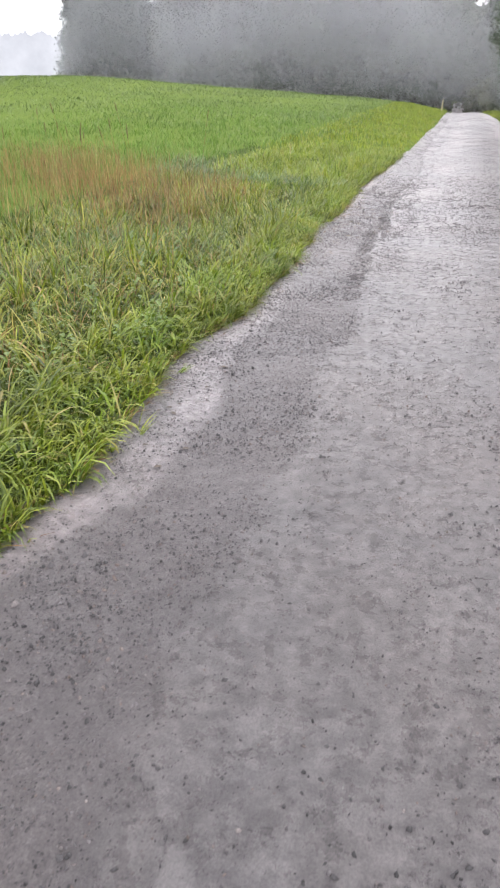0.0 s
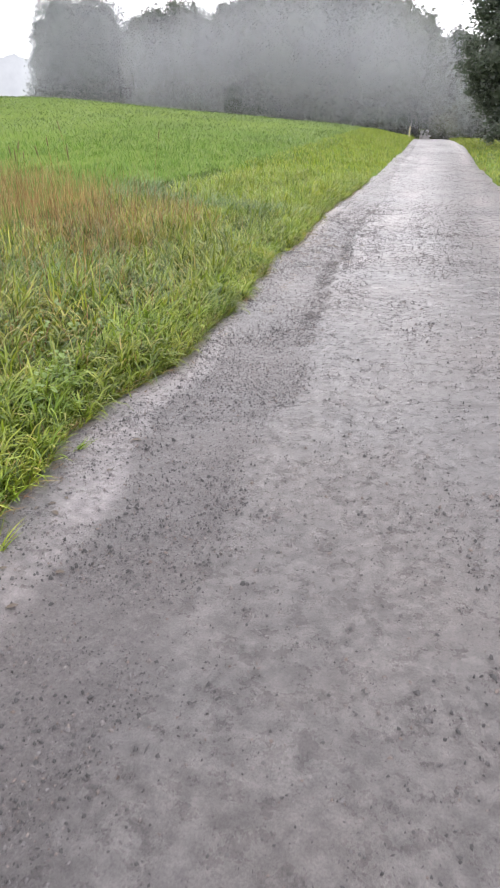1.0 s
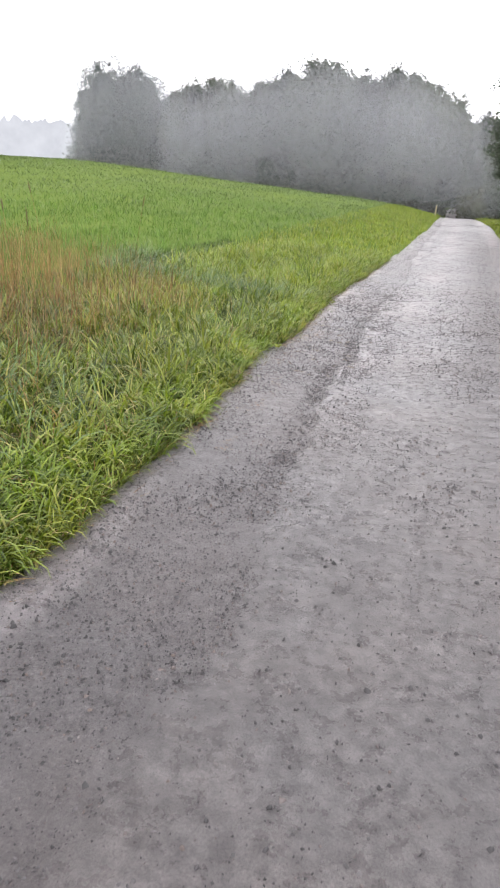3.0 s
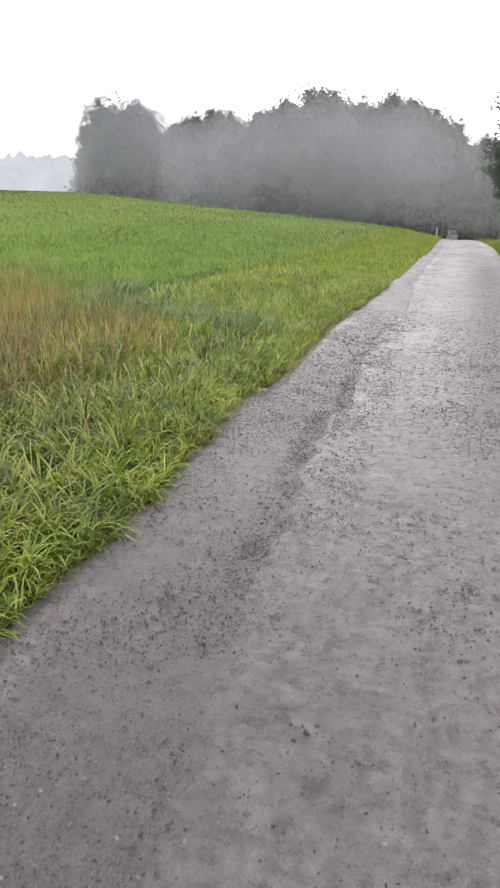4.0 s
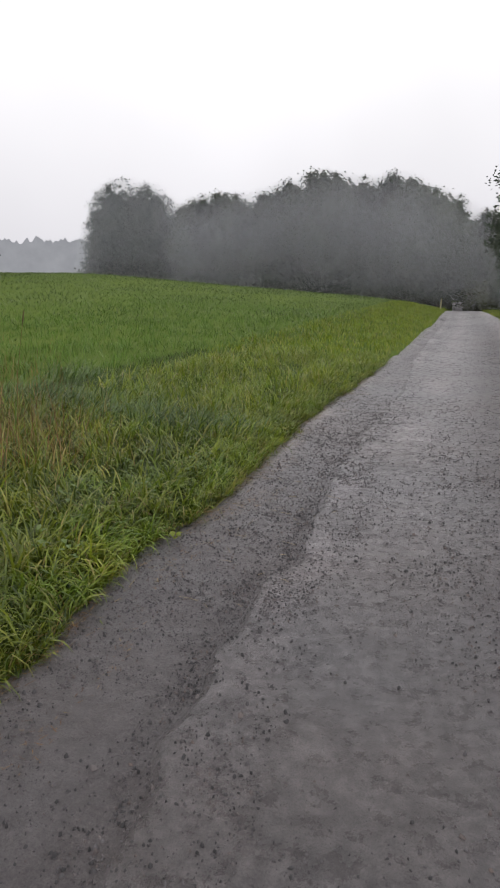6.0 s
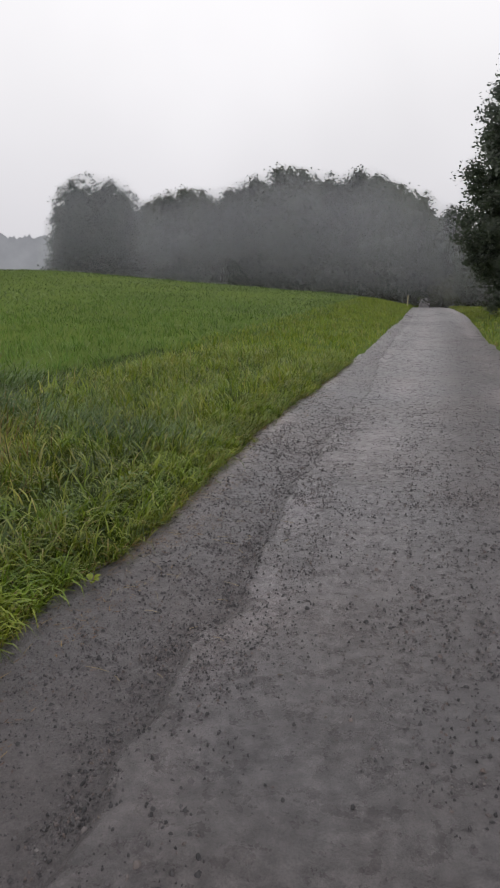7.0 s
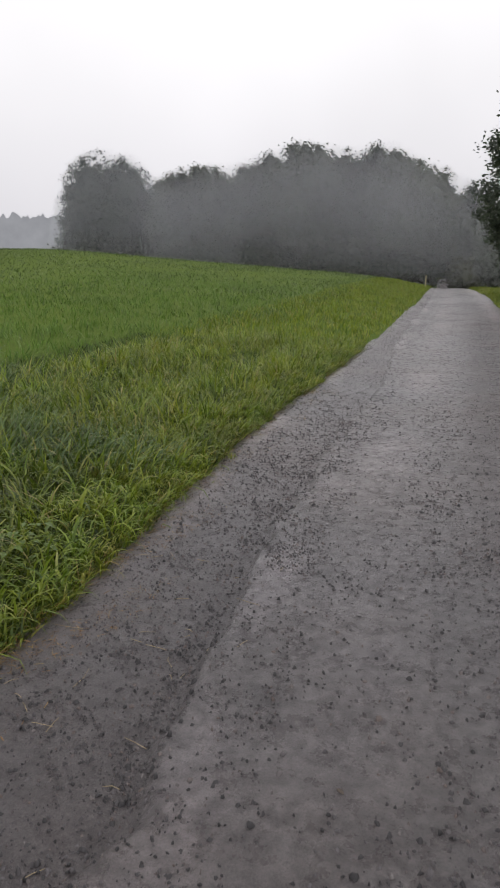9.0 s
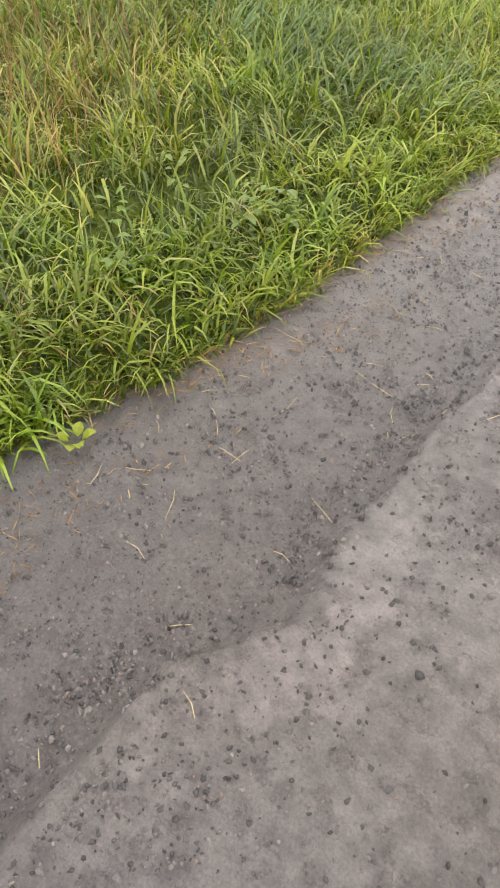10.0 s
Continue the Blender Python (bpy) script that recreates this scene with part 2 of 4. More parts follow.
    h = calc("ADD", calc("MULTIPLY", grit.outputs["Fac"], 0.7), calc("MULTIPLY", chip.outputs["Fac"], 2.5))
    b.inputs["Coat IOR"].default_value = 1.33
    b.inputs["Coat Roughness"].default_value = 0.3
    wet = nodes.new("ShaderNodeMapRange")
    wet.inputs["From Min"].default_value, wet.inputs["From Max"].default_value = 0.42, 0.6
    wet.inputs["To Min"].default_value, wet.inputs["To Max"].default_value = 0.25, 0.8
    links.new(calc("ADD", calc("MULTIPLY", film.outputs["Fac"], 0.5), calc("MULTIPLY", clod.outputs["Fac"], 0.5)), wet.inputs["Value"])
    links.new(calc("MULTIPLY", wet.outputs["Result"], calc("SUBTRACT", 1.0, calc("MULTIPLY", g, 0.45))), b.inputs["Coat Weight"])
    lump = noise_tex(nodes, links, 19.0, 4.0, 0.6, pos)
    h = calc("ADD", h, calc("MULTIPLY", lump.outputs["Fac"], 3.2))
    bump(nodes, links, b, h, 0.9, 0.012)
    return m


def stone_material():
    """Crushed stone: mostly dark, some grey, a few pale or rusty bits, each with a little grain."""
    m, nodes, links, b = shader("wet_stone", 0.44, 0.36)
    geo = nodes.new("ShaderNodeNewGeometry")
    r = ramp(nodes, [(0.0, (0.016, 0.0148, 0.016)), (0.4, (0.037, 0.034, 0.036)), (0.6, (0.063, 0.057, 0.06)), (0.82, (0.09, 0.081, 0.084)), (0.93, (0.10, 0.076, 0.067)), (1.0, (0.135, 0.122, 0.12))])
    links.new(geo.outputs["Random Per Island"], r.inputs["Fac"])
    n = noise_tex(nodes, links, 220.0, 3.0, 0.7, geo.outputs["Position"])
    g = ramp(nodes, [(0.3, (0.7, 0.7, 0.7)), (0.7, (1.3, 1.3, 1.3))])
    links.new(n.outputs["Fac"], g.inputs["Fac"])
    links.new(blend(nodes, links, "MULTIPLY", 1.0, r.outputs["Color"], g.outputs["Color"]), b.inputs["Base Color"])
    return m


def plain_material(name, colour, rough=0.6, spot=0.25, scale=40.0):
    m, nodes, links, b = shader(name, rough, 0.4)
    geo = nodes.new("ShaderNodeNewGeometry")
    n = noise_tex(nodes, links, scale, 5.0, 0.6, geo.outputs["Position"])
    r = ramp(nodes, [(0.3, tuple(v * (1 - spot) for v in colour)), (0.7, tuple(min(1, v * (1 + spot)) for v in colour))])
    links.new(n.outputs["Fac"], r.inputs["Fac"])
    links.new(r.outputs["Color"], b.inputs["Base Color"])
    return m


# Pale threads added in place of haze, to lift the trees' tone.
HAZE, m_nodes, m_links, m_b = shader("haze_threads", 1.0, 0.0)
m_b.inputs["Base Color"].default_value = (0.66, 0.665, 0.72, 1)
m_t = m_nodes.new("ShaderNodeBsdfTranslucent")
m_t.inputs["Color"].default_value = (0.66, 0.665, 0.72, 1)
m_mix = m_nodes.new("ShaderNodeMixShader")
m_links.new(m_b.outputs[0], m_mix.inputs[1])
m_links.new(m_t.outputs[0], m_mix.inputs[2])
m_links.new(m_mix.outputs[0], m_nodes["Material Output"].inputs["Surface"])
# Emits a pale grey-blue that paints woods seen through mist.
FAR, f_nodes, f_links, f_b = shader("hazed_far_glow", 1.0, 0.0)
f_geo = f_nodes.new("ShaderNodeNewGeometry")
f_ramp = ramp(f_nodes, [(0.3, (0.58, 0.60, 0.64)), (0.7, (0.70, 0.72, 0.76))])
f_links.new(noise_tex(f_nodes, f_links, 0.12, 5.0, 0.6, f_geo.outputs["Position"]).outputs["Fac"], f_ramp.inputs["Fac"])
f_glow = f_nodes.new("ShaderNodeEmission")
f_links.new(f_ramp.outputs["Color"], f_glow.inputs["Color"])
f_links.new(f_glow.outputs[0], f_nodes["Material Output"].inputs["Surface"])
SOIL, ROAD, STONE = soil_material(), road_material(), stone_material()
STRAW = plain_material("wet_straw", (0.34, 0.27, 0.16), 0.5)
POST_PAINT = plain_material("weathered_white_post", (0.42, 0.38, 0.25), 0.6)

rng = np.random.default_rng(7)


# ---------------------------------------------------------------- lie of the land
def ease(v, a, b):
    k = np.clip((v - a) / (b - a), 0, 1)
    return k * k * (3 - 2 * k)


def wander(y, seed, low=0.6, high=9.0, waves=9):
    """An irregular line along the track, about -1 to 1."""
    r = np.random.default_rng(seed)
    out = 0.0 * y
    for k in range(waves):
        f = low * (high / low) ** (k / (waves - 1)) * r.uniform(0.85, 1.15)
        out = out + np.sin(f * y + r.uniform(0, 6.28)) * (low / f) ** 0.35
    return out / 2.6


EDGE_Y = np.array([-2, 1.6, 2.2, 3.2, 4.2, 5.0, 6.3, 8.1, 9.2, 9.6, 10.2, 11.2, 12, 13.4, 15.4, 17.2, 18.6, 22.6, 25, 29, 35, 42, 56, 60, 75, 130])
EDGE_X = np.array([-1.5, -1.46, -1.42, -1.5, -1.5, -1.36, -1.34, -1.36, -1.47, -1.43, -1.31, -1.31, -1.34, -1.37, -1.3, -1.18, -1.1, -0.95, -0.83, -0.68, -0.42, -0.12, 0.22, 0.28, 0.8, 2.0])
# distance from that edge at which the loose strip starts and ends
LOOSE_Y = np.array([0, 1.5, 2.3, 3.2, 4.4, 6.2, 7.9, 8.3, 8.5, 8.8, 9.0, 9.17, 9.31, 9.46, 9.63, 9.81, 10.0, 10.2, 10.6, 11.3, 12.0, 13.6, 15.5, 18.5, 22.6, 28.0, 60])
LOOSE_A = np.interp(LOOSE_Y, [0, 1.5, 2.3, 3.2, 4.4, 6.2, 7.9, 9.0, 10.0, 12.0, 13.6, 18.0, 26.0, 60], [0.05, 0.14, 0.34, 0.44, 0.3, 0.12, 0.08, 0.06, 0.05, 0.06, 0.08, 0.1, 0.12, 0.12])
LOOSE_B = np.array([0.9, 0.88, 0.87, 0.98, 0.96, 0.8, 0.76, 0.79, 0.83, 0.81, 0.81, 0.83, 0.91, 0.95, 0.86, 0.78, 0.79, 0.75, 0.74, 0.74, 0.78, 0.79, 0.86, 0.78, 0.55, 0.48, 0.4])


def lip_wander(y):
    """Small wiggles of the loose strip's inner lip, weaker where its line is set out closely."""
    return 0.035 * wander(y, 12, 1.6, 26, 12) * (1 - 0.7 * ease(y, 8.2, 8.8) * (1 - ease(y, 10.6, 12.0)))


def road_left(y):
    """The worn grass edge on the field's side."""
    return np.interp(y, EDGE_Y, EDGE_X) + 0.03 * wander(y, 11, 2.0, 18.0)


def road_right(y):
    return 2.62 + 0.05 * wander(y, 19) + 0.8 * ease(y, 22, 50) + 0.9 * ease(y, 60, 130)


def road_z(y):
    """The road climbs a little to a crest, dips behind it and climbs again under the trees."""
    return 0.55 * ease(y, 12, 62) - 1.6 * ease(y, 64, 84) + 2.1 * ease(y, 86, 125)


BANK_U = np.array([0, 0.5, 1.8, 2.9, 6.5, 14.5, 23, 32, 45, 80, 400])
BANK_H = np.array([0.02, 0.12, 0.32, 0.56, 0.95, 1.58, 2.22, 2.87, 2.98, 2.92, 2.9])


def field_z(x, y):
    """Ground level: the field climbs away from the road and towards its brow, then falls off behind it."""
    u = road_left(y) - x
    up = np.interp(u, BANK_U, BANK_H) * np.clip(y / 60, 0.02, 1.0)
    left = up + 0.05 * ease(u, 0.0, 0.35)
    v = x - road_right(y)
    right = 0.06 * ease(v, 0, 0.5) - 0.35 * ease(v, 1.0, 9.0)
    side = np.where(u > 0, left, np.where(v > 0, right, -0.12))
    z = road_z(np.minimum(y, 64)) + side
    fall = ease(y, 62, 110) * (2.2 + 0.6 * up)
    back = road_z(y) - road_z(np.minimum(y, 64))
    near = np.exp(-np.maximum(np.maximum(u, v), 0) / 5)
    return z - fall * (1 - near) + back * near + 7.0 * ease(y, 135, 260)


def grid_mesh(name, xs, ys, height, material, inside=None):
    X, Y = np.meshgrid(xs, ys)
    Z = height(X, Y)
    co = np.stack([X, Y, Z], -1).reshape(-1, 3)
    nx, ny = len(xs), len(ys)
    i = (np.arange(ny - 1)[:, None] * nx + np.arange(nx - 1)[None, :]).ravel()
    quads = np.stack([i, i + 1, i + nx + 1, i + nx], 1)
    return raw_mesh(name, co, quads, material, True)


def raw_mesh(name, co, faces, material, smooth=False):
    """A mesh from numpy arrays; faces all of one corner count."""
    me = bpy.data.meshes.new(name)
    n = faces.shape[1]
    me.vertices.add(len(co))
    me.vertices.foreach_set("co", np.ascontiguousarray(co, dtype=np.float32).ravel())
    me.loops.add(faces.size)
    me.loops.foreach_set("vertex_index", np.ascontiguousarray(faces, dtype=np.int32).ravel())
    me.polygons.add(len(faces))
    me.polygons.foreach_set("loop_start", np.arange(0, faces.size, n, dtype=np.int32))
    me.polygons.foreach_set("loop_total", np.full(len(faces), n, dtype=np.int32))
    me.update(calc_edges=True)
    if smooth:
        me.polygons.foreach_set("use_smooth", np.ones(len(faces), dtype=bool))
    me.materials.append(material)
    return me


def spread(*stretches):
    """Grid lines: (from, to, step) stretches one after another."""
    out = []
    for a, b, s in stretches:
        out += list(np.arange(a, b, s))
    return np.array(out + [stretches[-1][1]])


gx = spread((-900, -200, 100), (-200, -60, 14), (-60, -12, 2.0), (-12, -1.6, 0.4), (-1.6, -0.9, 0.1), (-0.9, 2.4, 0.55), (2.4, 3.8, 0.1), (3.8, 12, 0.6), (12, 60, 4), (60, 200, 14), (200, 900, 100))
gy = spread((-300, -40, 40), (-40, -2, 3), (-2, 26, 0.4), (26, 70, 1.0), (70, 140, 3), (140, 300, 16), (300, 1500, 100))
ground_mesh = grid_mesh("ground", gx, gy, field_z, SOIL)
GX, GY = np.meshgrid(gx, gy)
turf = np.maximum(ease(GY, 12, 20), ease(road_left(GY) - GX, 2.5, 5))
ground_mesh.attributes.new("turf", "FLOAT", "POINT").data.foreach_set("value", turf.astype(np.float32).ravel())
ground = tagged(new("ground", ground_mesh), "grassy meadow ground rising from the track to a low brow", "ground", kind="structure")


def soft_noise(x, y, s, seed):
    r = np.random.default_rng(seed)
    out = 0
    for k in range(6):
        a, p, f = r.uniform(0, 2 * np.pi), r.uniform(0, 6.28), s * r.uniform(0.6, 1.8)
        out = out + np.sin(f * (x * np.cos(a) + y * np.sin(a)) + p)
    return out / 3.0


def loose_amount(x, y):
    """How much loose crushed stone lies at a spot: the strip by the edge, a low ridge between the wheel tracks, the far side."""
    w = lip_wander(y)
    e = x - road_left(y)
    a, b = np.interp(y, LOOSE_Y, LOOSE_A), np.interp(y, LOOSE_Y, LOOSE_B)
    strip = ease(e, a + w - 0.06, a + w + 0.06) * (1 - ease(e, b + w - 0.015 - 0.1 * (1 - ease(y, 5, 7.5)), b + w + 0.025 + 0.06 * (1 - ease(y, 5, 7.5))))
    groove = np.exp(-((e - b - w + 0.1) / 0.1) ** 2) * (1 - 0.8 * ease(y, 10.3, 11.8))
    strip = strip * (1 - (0.28 * ease(y, 4.0, 8.0) + 0.2 * ease(y, 9.0, 10.5)) * (1 - groove))
    mid = np.exp(-((e - 2.1 - w) / 0.28) ** 2) * 0.55
    far = ease(e, 3.0 + w, 3.5 + w) * 0.8
    return np.clip(strip + mid + far, 0, 1)


def heaps(x, y):
    """Stones swept together along the inner side of the lip."""
    e = x - road_left(y)
    b = np.interp(y, LOOSE_Y, LOOSE_B) + lip_wander(y)
    return np.exp(-((e - b + 0.07) / 0.06) ** 2) * ease(soft_noise(x, y, 4.0, 51), -0.3, 0.5) * (1 - 0.8 * ease(y, 10.5, 12.5))


def tracks(x, y):
    """1 where wheels keep the surface swept, 0 between and beside them."""
    e = x - road_left(y)
    return np.maximum(np.exp(-((e - 1.35) / 0.28) ** 2), np.exp(-((e - 2.95) / 0.3) ** 2))


def silt_sheen_amount(x, y):
    """Pale silt left by running water, between the grass and the loose strip; further on also painted sky reflections
    and road sheen.
    """
    e = x - road_left(y)
    a = np.interp(y, LOOSE_Y, LOOSE_A)
    mud = 0.17 * np.exp(-((y - 2.9) / 0.55) ** 2) + 0.03 * (1 + soft_noise(x, y, 3.0, 39))
    near = (1 - ease(e, a - 0.05, a + 0.05)) * ease(e, mud - 0.05, mud + 0.06) * (1 - ease(y, 3.6, 7))
    # sky mirrored in puddles by the grass, painted as broken pale patches
    patch = (1 - ease(e, 0.12, 0.3)) * ease(soft_noise(x * 0.4, y, 2.0, 31), 0.0, 0.5) * ease(y, 9, 13)
    b = np.interp(y, LOOSE_Y, LOOSE_B)
    lip = np.exp(-((e - b - 0.13) / 0.12) ** 2) * ease(soft_noise(x * 0.6, y, 2.6, 35), -0.3, 0.5) * ease(y, 6, 10) * (0.4 + 0.5 * ease(y, 8.5, 11))
    side = np.exp(-((x - road_right(y) + 0.3) / 0.22) ** 2) * ease(y, 26, 34) * (1 - ease(y, 52, 58)) * 0.8
    # the far road's wet sheen, painted pale along the wheel tracks
    swept = tracks(x, y) * (0.55 + 0.45 * soft_noise(x * 0.5, y, 1.3, 37)) * 0.75 * ease(y, 6.5, 14)
    return np.clip(side + swept + near * 0.75 * (0.6 + 0.4 * ease(soft_noise(x, y, 5.0, 33), -0.5, 0.4)) + patch * 0.9 + lip, 0, 1)


def road_height(X, Y):
    e = X - road_left(Y)
    w = lip_wander(Y)
    a, b = np.interp(Y, LOOSE_Y, LOOSE_A), np.interp(Y, LOOSE_Y, LOOSE_B)
    soft = 0.12 - 0.1 * ease(Y, 5.0, 7.5)
    groove = (-0.014 - 0.028 * ease(Y, 4.0, 8.0) * ease(e, a + w, b + w - 0.1)) * ease(e, a + w - 0.1, a + w + 0.15) * (1 - ease(e, b + w - soft, b + w + soft))
    ruts = 0.018 * np.cos((e - 2.1) * 2.9)
    rough = (0.0022 * soft_noise(X, Y, 48.0, 41) + 0.0025 * soft_noise(X, Y, 27.0, 43)) * (1 - ease(Y, 14, 24)) * (1.3 + 1.2 * loose_amount(X, Y)) + 0.005 * soft_noise(X, Y, 7.0, 42)
    edge = -0.03 * ease(-e, -0.12, 0.1)
    return road_z(Y) + groove + ruts - 0.01 + rough + edge


def build_road():
    ts = np.concatenate([np.arange(0, 1.3, 0.026), np.arange(1.3, 4.5, 0.07)]) / 4.5
    ts = np.append(ts, 1.0)
    ys = spread((-6, 0.8, 0.2), (0.8, 15, 0.035), (15, 24, 0.1), (24, 70, 0.4), (70, 135, 1.0))
    T, Y = np.meshgrid(ts, ys)
    X = road_left(Y) - 0.12 + T * (road_right(Y) - road_left(Y) + 0.24)
    Z = road_height(X, Y)
    co = np.stack([X, Y, Z], -1).reshape(-1, 3)
    nx, ny = len(ts), len(ys)
    i = (np.arange(ny - 1)[:, None] * nx + np.arange(nx - 1)[None, :]).ravel()
    me = raw_mesh("road", co, np.stack([i, i + 1, i + nx + 1, i + nx], 1), ROAD, True)
    at = me.attributes.new("loose", "FLOAT", "POINT")
    at.data.foreach_set("value", loose_amount(X, Y).astype(np.float32).ravel())
    at = me.attributes.new("wash", "FLOAT", "POINT")
    at.data.foreach_set("value", silt_sheen_amount(X, Y).astype(np.float32).ravel())
    return tagged(new("road", me), "wet grey gravel farm track with pale washed strips", "road", kind="structure")


build_road()


# ---------------------------------------------------------------- grass
def blades(name, x, y, z, length, width, tilt, bend, heading, material, label, joints=3, category="grass"):
    """Arching blades that taper to a point, one mesh. tilt: lean at the root, bend: further turn on to the tip, radians."""
    n = len(x)
    hx, hy = np.cos(heading), np.sin(heading)
    face = heading + np.pi / 2 + rng.normal(0, 0.5, n)
    sx, sy = np.cos(face), np.sin(face)
    rows = []
    px, pz = np.zeros(n), np.zeros(n)
    for k in range(joints + 1):
        s = k / joints
        if k:
            a = tilt + bend * (s - 0.5 / joints) ** 1.3
            px, pz = px + np.sin(a) * length / joints, pz + np.cos(a) * length / joints
        cx, cy, cz = x + hx * px, y + hy * px, z + pz
        w = width * 0.5 * min(1.0, 0.55 + 1.5 * s) * (1 - s ** 2.2)
        if k < joints:
            rows.append(np.stack([cx - sx * w, cy - sy * w, cz], -1))
            rows.append(np.stack([cx + sx * w, cy + sy * w, cz], -1))
        else:
            rows.append(np.stack([cx, cy, cz], -1))
    co = np.stack(rows, 1).reshape(-1, 3)
    per = 2 * joints + 1
    base = np.arange(n)[:, None] * per
    tris = []
    for k in range(joints - 1):
        a = 2 * k
        tris += [[a, a + 1, a + 3], [a, a + 3, a + 2]]
    tris.append([per - 3, per - 2, per - 1])
    faces = (base[:, :, None] + np.array(tris)[None]).reshape(-1, 3)
    return tagged(new(name, raw_mesh(name, co, faces, material)), label, category, kind="stuff")


def tufts(count, u0, u1, y0, y1, size, per, power=1.0):
    """Blade roots gathered in tufts on the field's side."""
    cu = u0 + (u1 - u0) * rng.random(count) ** power
    cy = rng.uniform(y0, y1, count)
    x = np.repeat(road_left(cy) - cu, per) + rng.normal(0, size, count * per)
    y = np.repeat(cy, per) + rng.normal(0, size, count * per)
    tone = np.repeat(rng.random(count), per)
    turn = np.repeat(rng.uniform(0, 2 * np.pi, count), per) + rng.normal(0, 0.7, count * per)
    return x, y, tone, turn


# ragged edge that hangs over the gravel
x, y, tone, turn = tufts(2700, 0.0, 0.6, -0.5, 22, 0.03, 10, 0.9)
n = len(x)
turn = np.where(rng.random(n) < 0.5, rng.normal(-0.1, 0.9, n), turn)
blades("edge_grass", x, y, field_z(x, y) - 0.03, (0.12 + 0.18 * tone) * rng.uniform(0.5, 1.25, n), rng.uniform(0.007, 0.018, n), rng.uniform(0.0, 0.6, n), rng.uniform(0.8, 3.1, n), turn, EDGE, "wet green grass tufts drooping over the gravel edge", 4)
x = road_left(y) + rng.uniform(-0.12, 0.03, n)
k = rng.random(n) < 0.45
x, y = x[k], y[k] + rng.normal(0, 0.1, k.sum())
n = len(x)
blades("edge_grass", x, y, field_z(x, y) - 0.02, rng.uniform(0.05, 0.16, n), rng.uniform(0.005, 0.012, n), rng.uniform(0.1, 0.7, n), rng.uniform(0.3, 1.8, n), rng.normal(0, 1.2, n), VERGE, "short grass creeping out over the gravel edge", 3)

y = rng.uniform(0.2, 20, 2600)
x = road_left(y) - rng.normal(0.02, 0.05, 2600)
blades("dead_grass", x, y, np.maximum(field_z(x, y), road_z(y) - 0.03) - 0.005, rng.uniform(0.05, 0.17, 2600), rng.uniform(0.003, 0.008, 2600), rng.uniform(0.7, 1.35, 2600), rng.uniform(0.1, 0.6, 2600), rng.normal(0, 1.3, 2600), DRY, "flattened brown dead grass along the gravel edge", 2)

y = rng.uniform(3.0, 10, 2600)
x = road_left(y) - 0.15 - 3.2 * rng.random(2600)
k = soft_noise(x, y, 1.3, 88) > -0.15
x, y = x[k], y[k]
n = len(x)
blades("dead_grass", x, y, field_z(x, y) - 0.01, rng.uniform(0.1, 0.3, n), rng.uniform(0.004, 0.009, n), rng.uniform(0.1, 0.9, n), rng.uniform(0.3, 1.8, n), rng.uniform(0, 6.28, n), DRY, "brown thatch among the roadside grass", 2)

x, y, tone, turn = tufts(4600, 0.4, 3.4, -0.5, 21, 0.045, 9)
n = len(x)
h = (0.22 + 0.18 * tone + 0.09 * soft_noise(x, y, 2.2, 3)) * rng.uniform(0.5, 1.2, n)
w, lean, bend = rng.uniform(0.007, 0.019, n), rng.uniform(0.0, 0.6, n), rng.uniform(0.5, 3.1, n)
far = np.random.default_rng(5).random(n) < ease(y, 10.5, 13.5)
for k, grass, label in ((~far, VERGE, "long wet roadside grass, yellow-green and matted"), (far, EDGE, "fresh green roadside grass further along the track")):
    blades("verge_grass", x[k], y[k], field_z(x[k], y[k]) - 0.03, np.maximum(h, 0.08)[k], w[k], lean[k], bend[k], turn[k], grass, label, 4)

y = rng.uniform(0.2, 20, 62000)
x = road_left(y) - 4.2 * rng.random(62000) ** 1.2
blades("low_grass", x, y, field_z(x, y) - 0.01, rng.uniform(0.04, 0.13, 62000), rng.uniform(0.008, 0.018, 62000), rng.uniform(0.1, 0.9, 62000), rng.uniform(0.2, 1.6, 62000), rng.uniform(0, 6.28, 62000), UNDER_SHADE, "short dense grass, darkened for the shade under the long blades", 2)

x, y, tone, turn = tufts(12500, 3.0, 19, 0, 48, 0.08, 8, 0.85)
k = rng.random(len(x)) > np.maximum(ease(y, 16, 46), ease(road_left(y) - x, 8, 18))
x, y, tone, turn = x[k], y[k], tone[k], turn[k]
n = len(x)
h = (0.19 + 0.1 * tone + 0.07 * soft_noise(x, y, 1.4, 5)) * rng.uniform(0.5, 1.2, n)
blades("meadow_grass", x, y, field_z(x, y) - 0.03, np.maximum(h, 0.08), rng.uniform(0.009, 0.02, n), rng.uniform(0.0, 0.5, n), rng.uniform(0.2, 1.9, n), turn, MEADOW, "wet green meadow grass beside the track", 2)

x, y, tone, turn = tufts(4200, 0.0, 4.0, 20, 66, 0.10, 8)
n = len(x)
blades("edge_grass", x, y, field_z(x, y) - 0.03, (0.16 + 0.1 * tone) * rng.uniform(0.5, 1.2, n), rng.uniform(0.012, 0.03, n), rng.uniform(0.0, 0.5, n), rng.uniform(0.2, 1.6, n), turn, EDGE, "grass along the far stretch of the gravel edge", 2)

cu = 3 + 80 * rng.random(96000) ** 1.3
y = 12 + 58 * rng.random(96000) ** 0.8
x = road_left(y) - cu
k = -x < y * 1.05 + 3
x, y = x[k], y[k]
k = rng.random(len(x)) < 0.25 + 0.75 * ease(y, 14, 34)
x, y = x[k], y[k]
n, d = len(x), np.hypot(x, y)
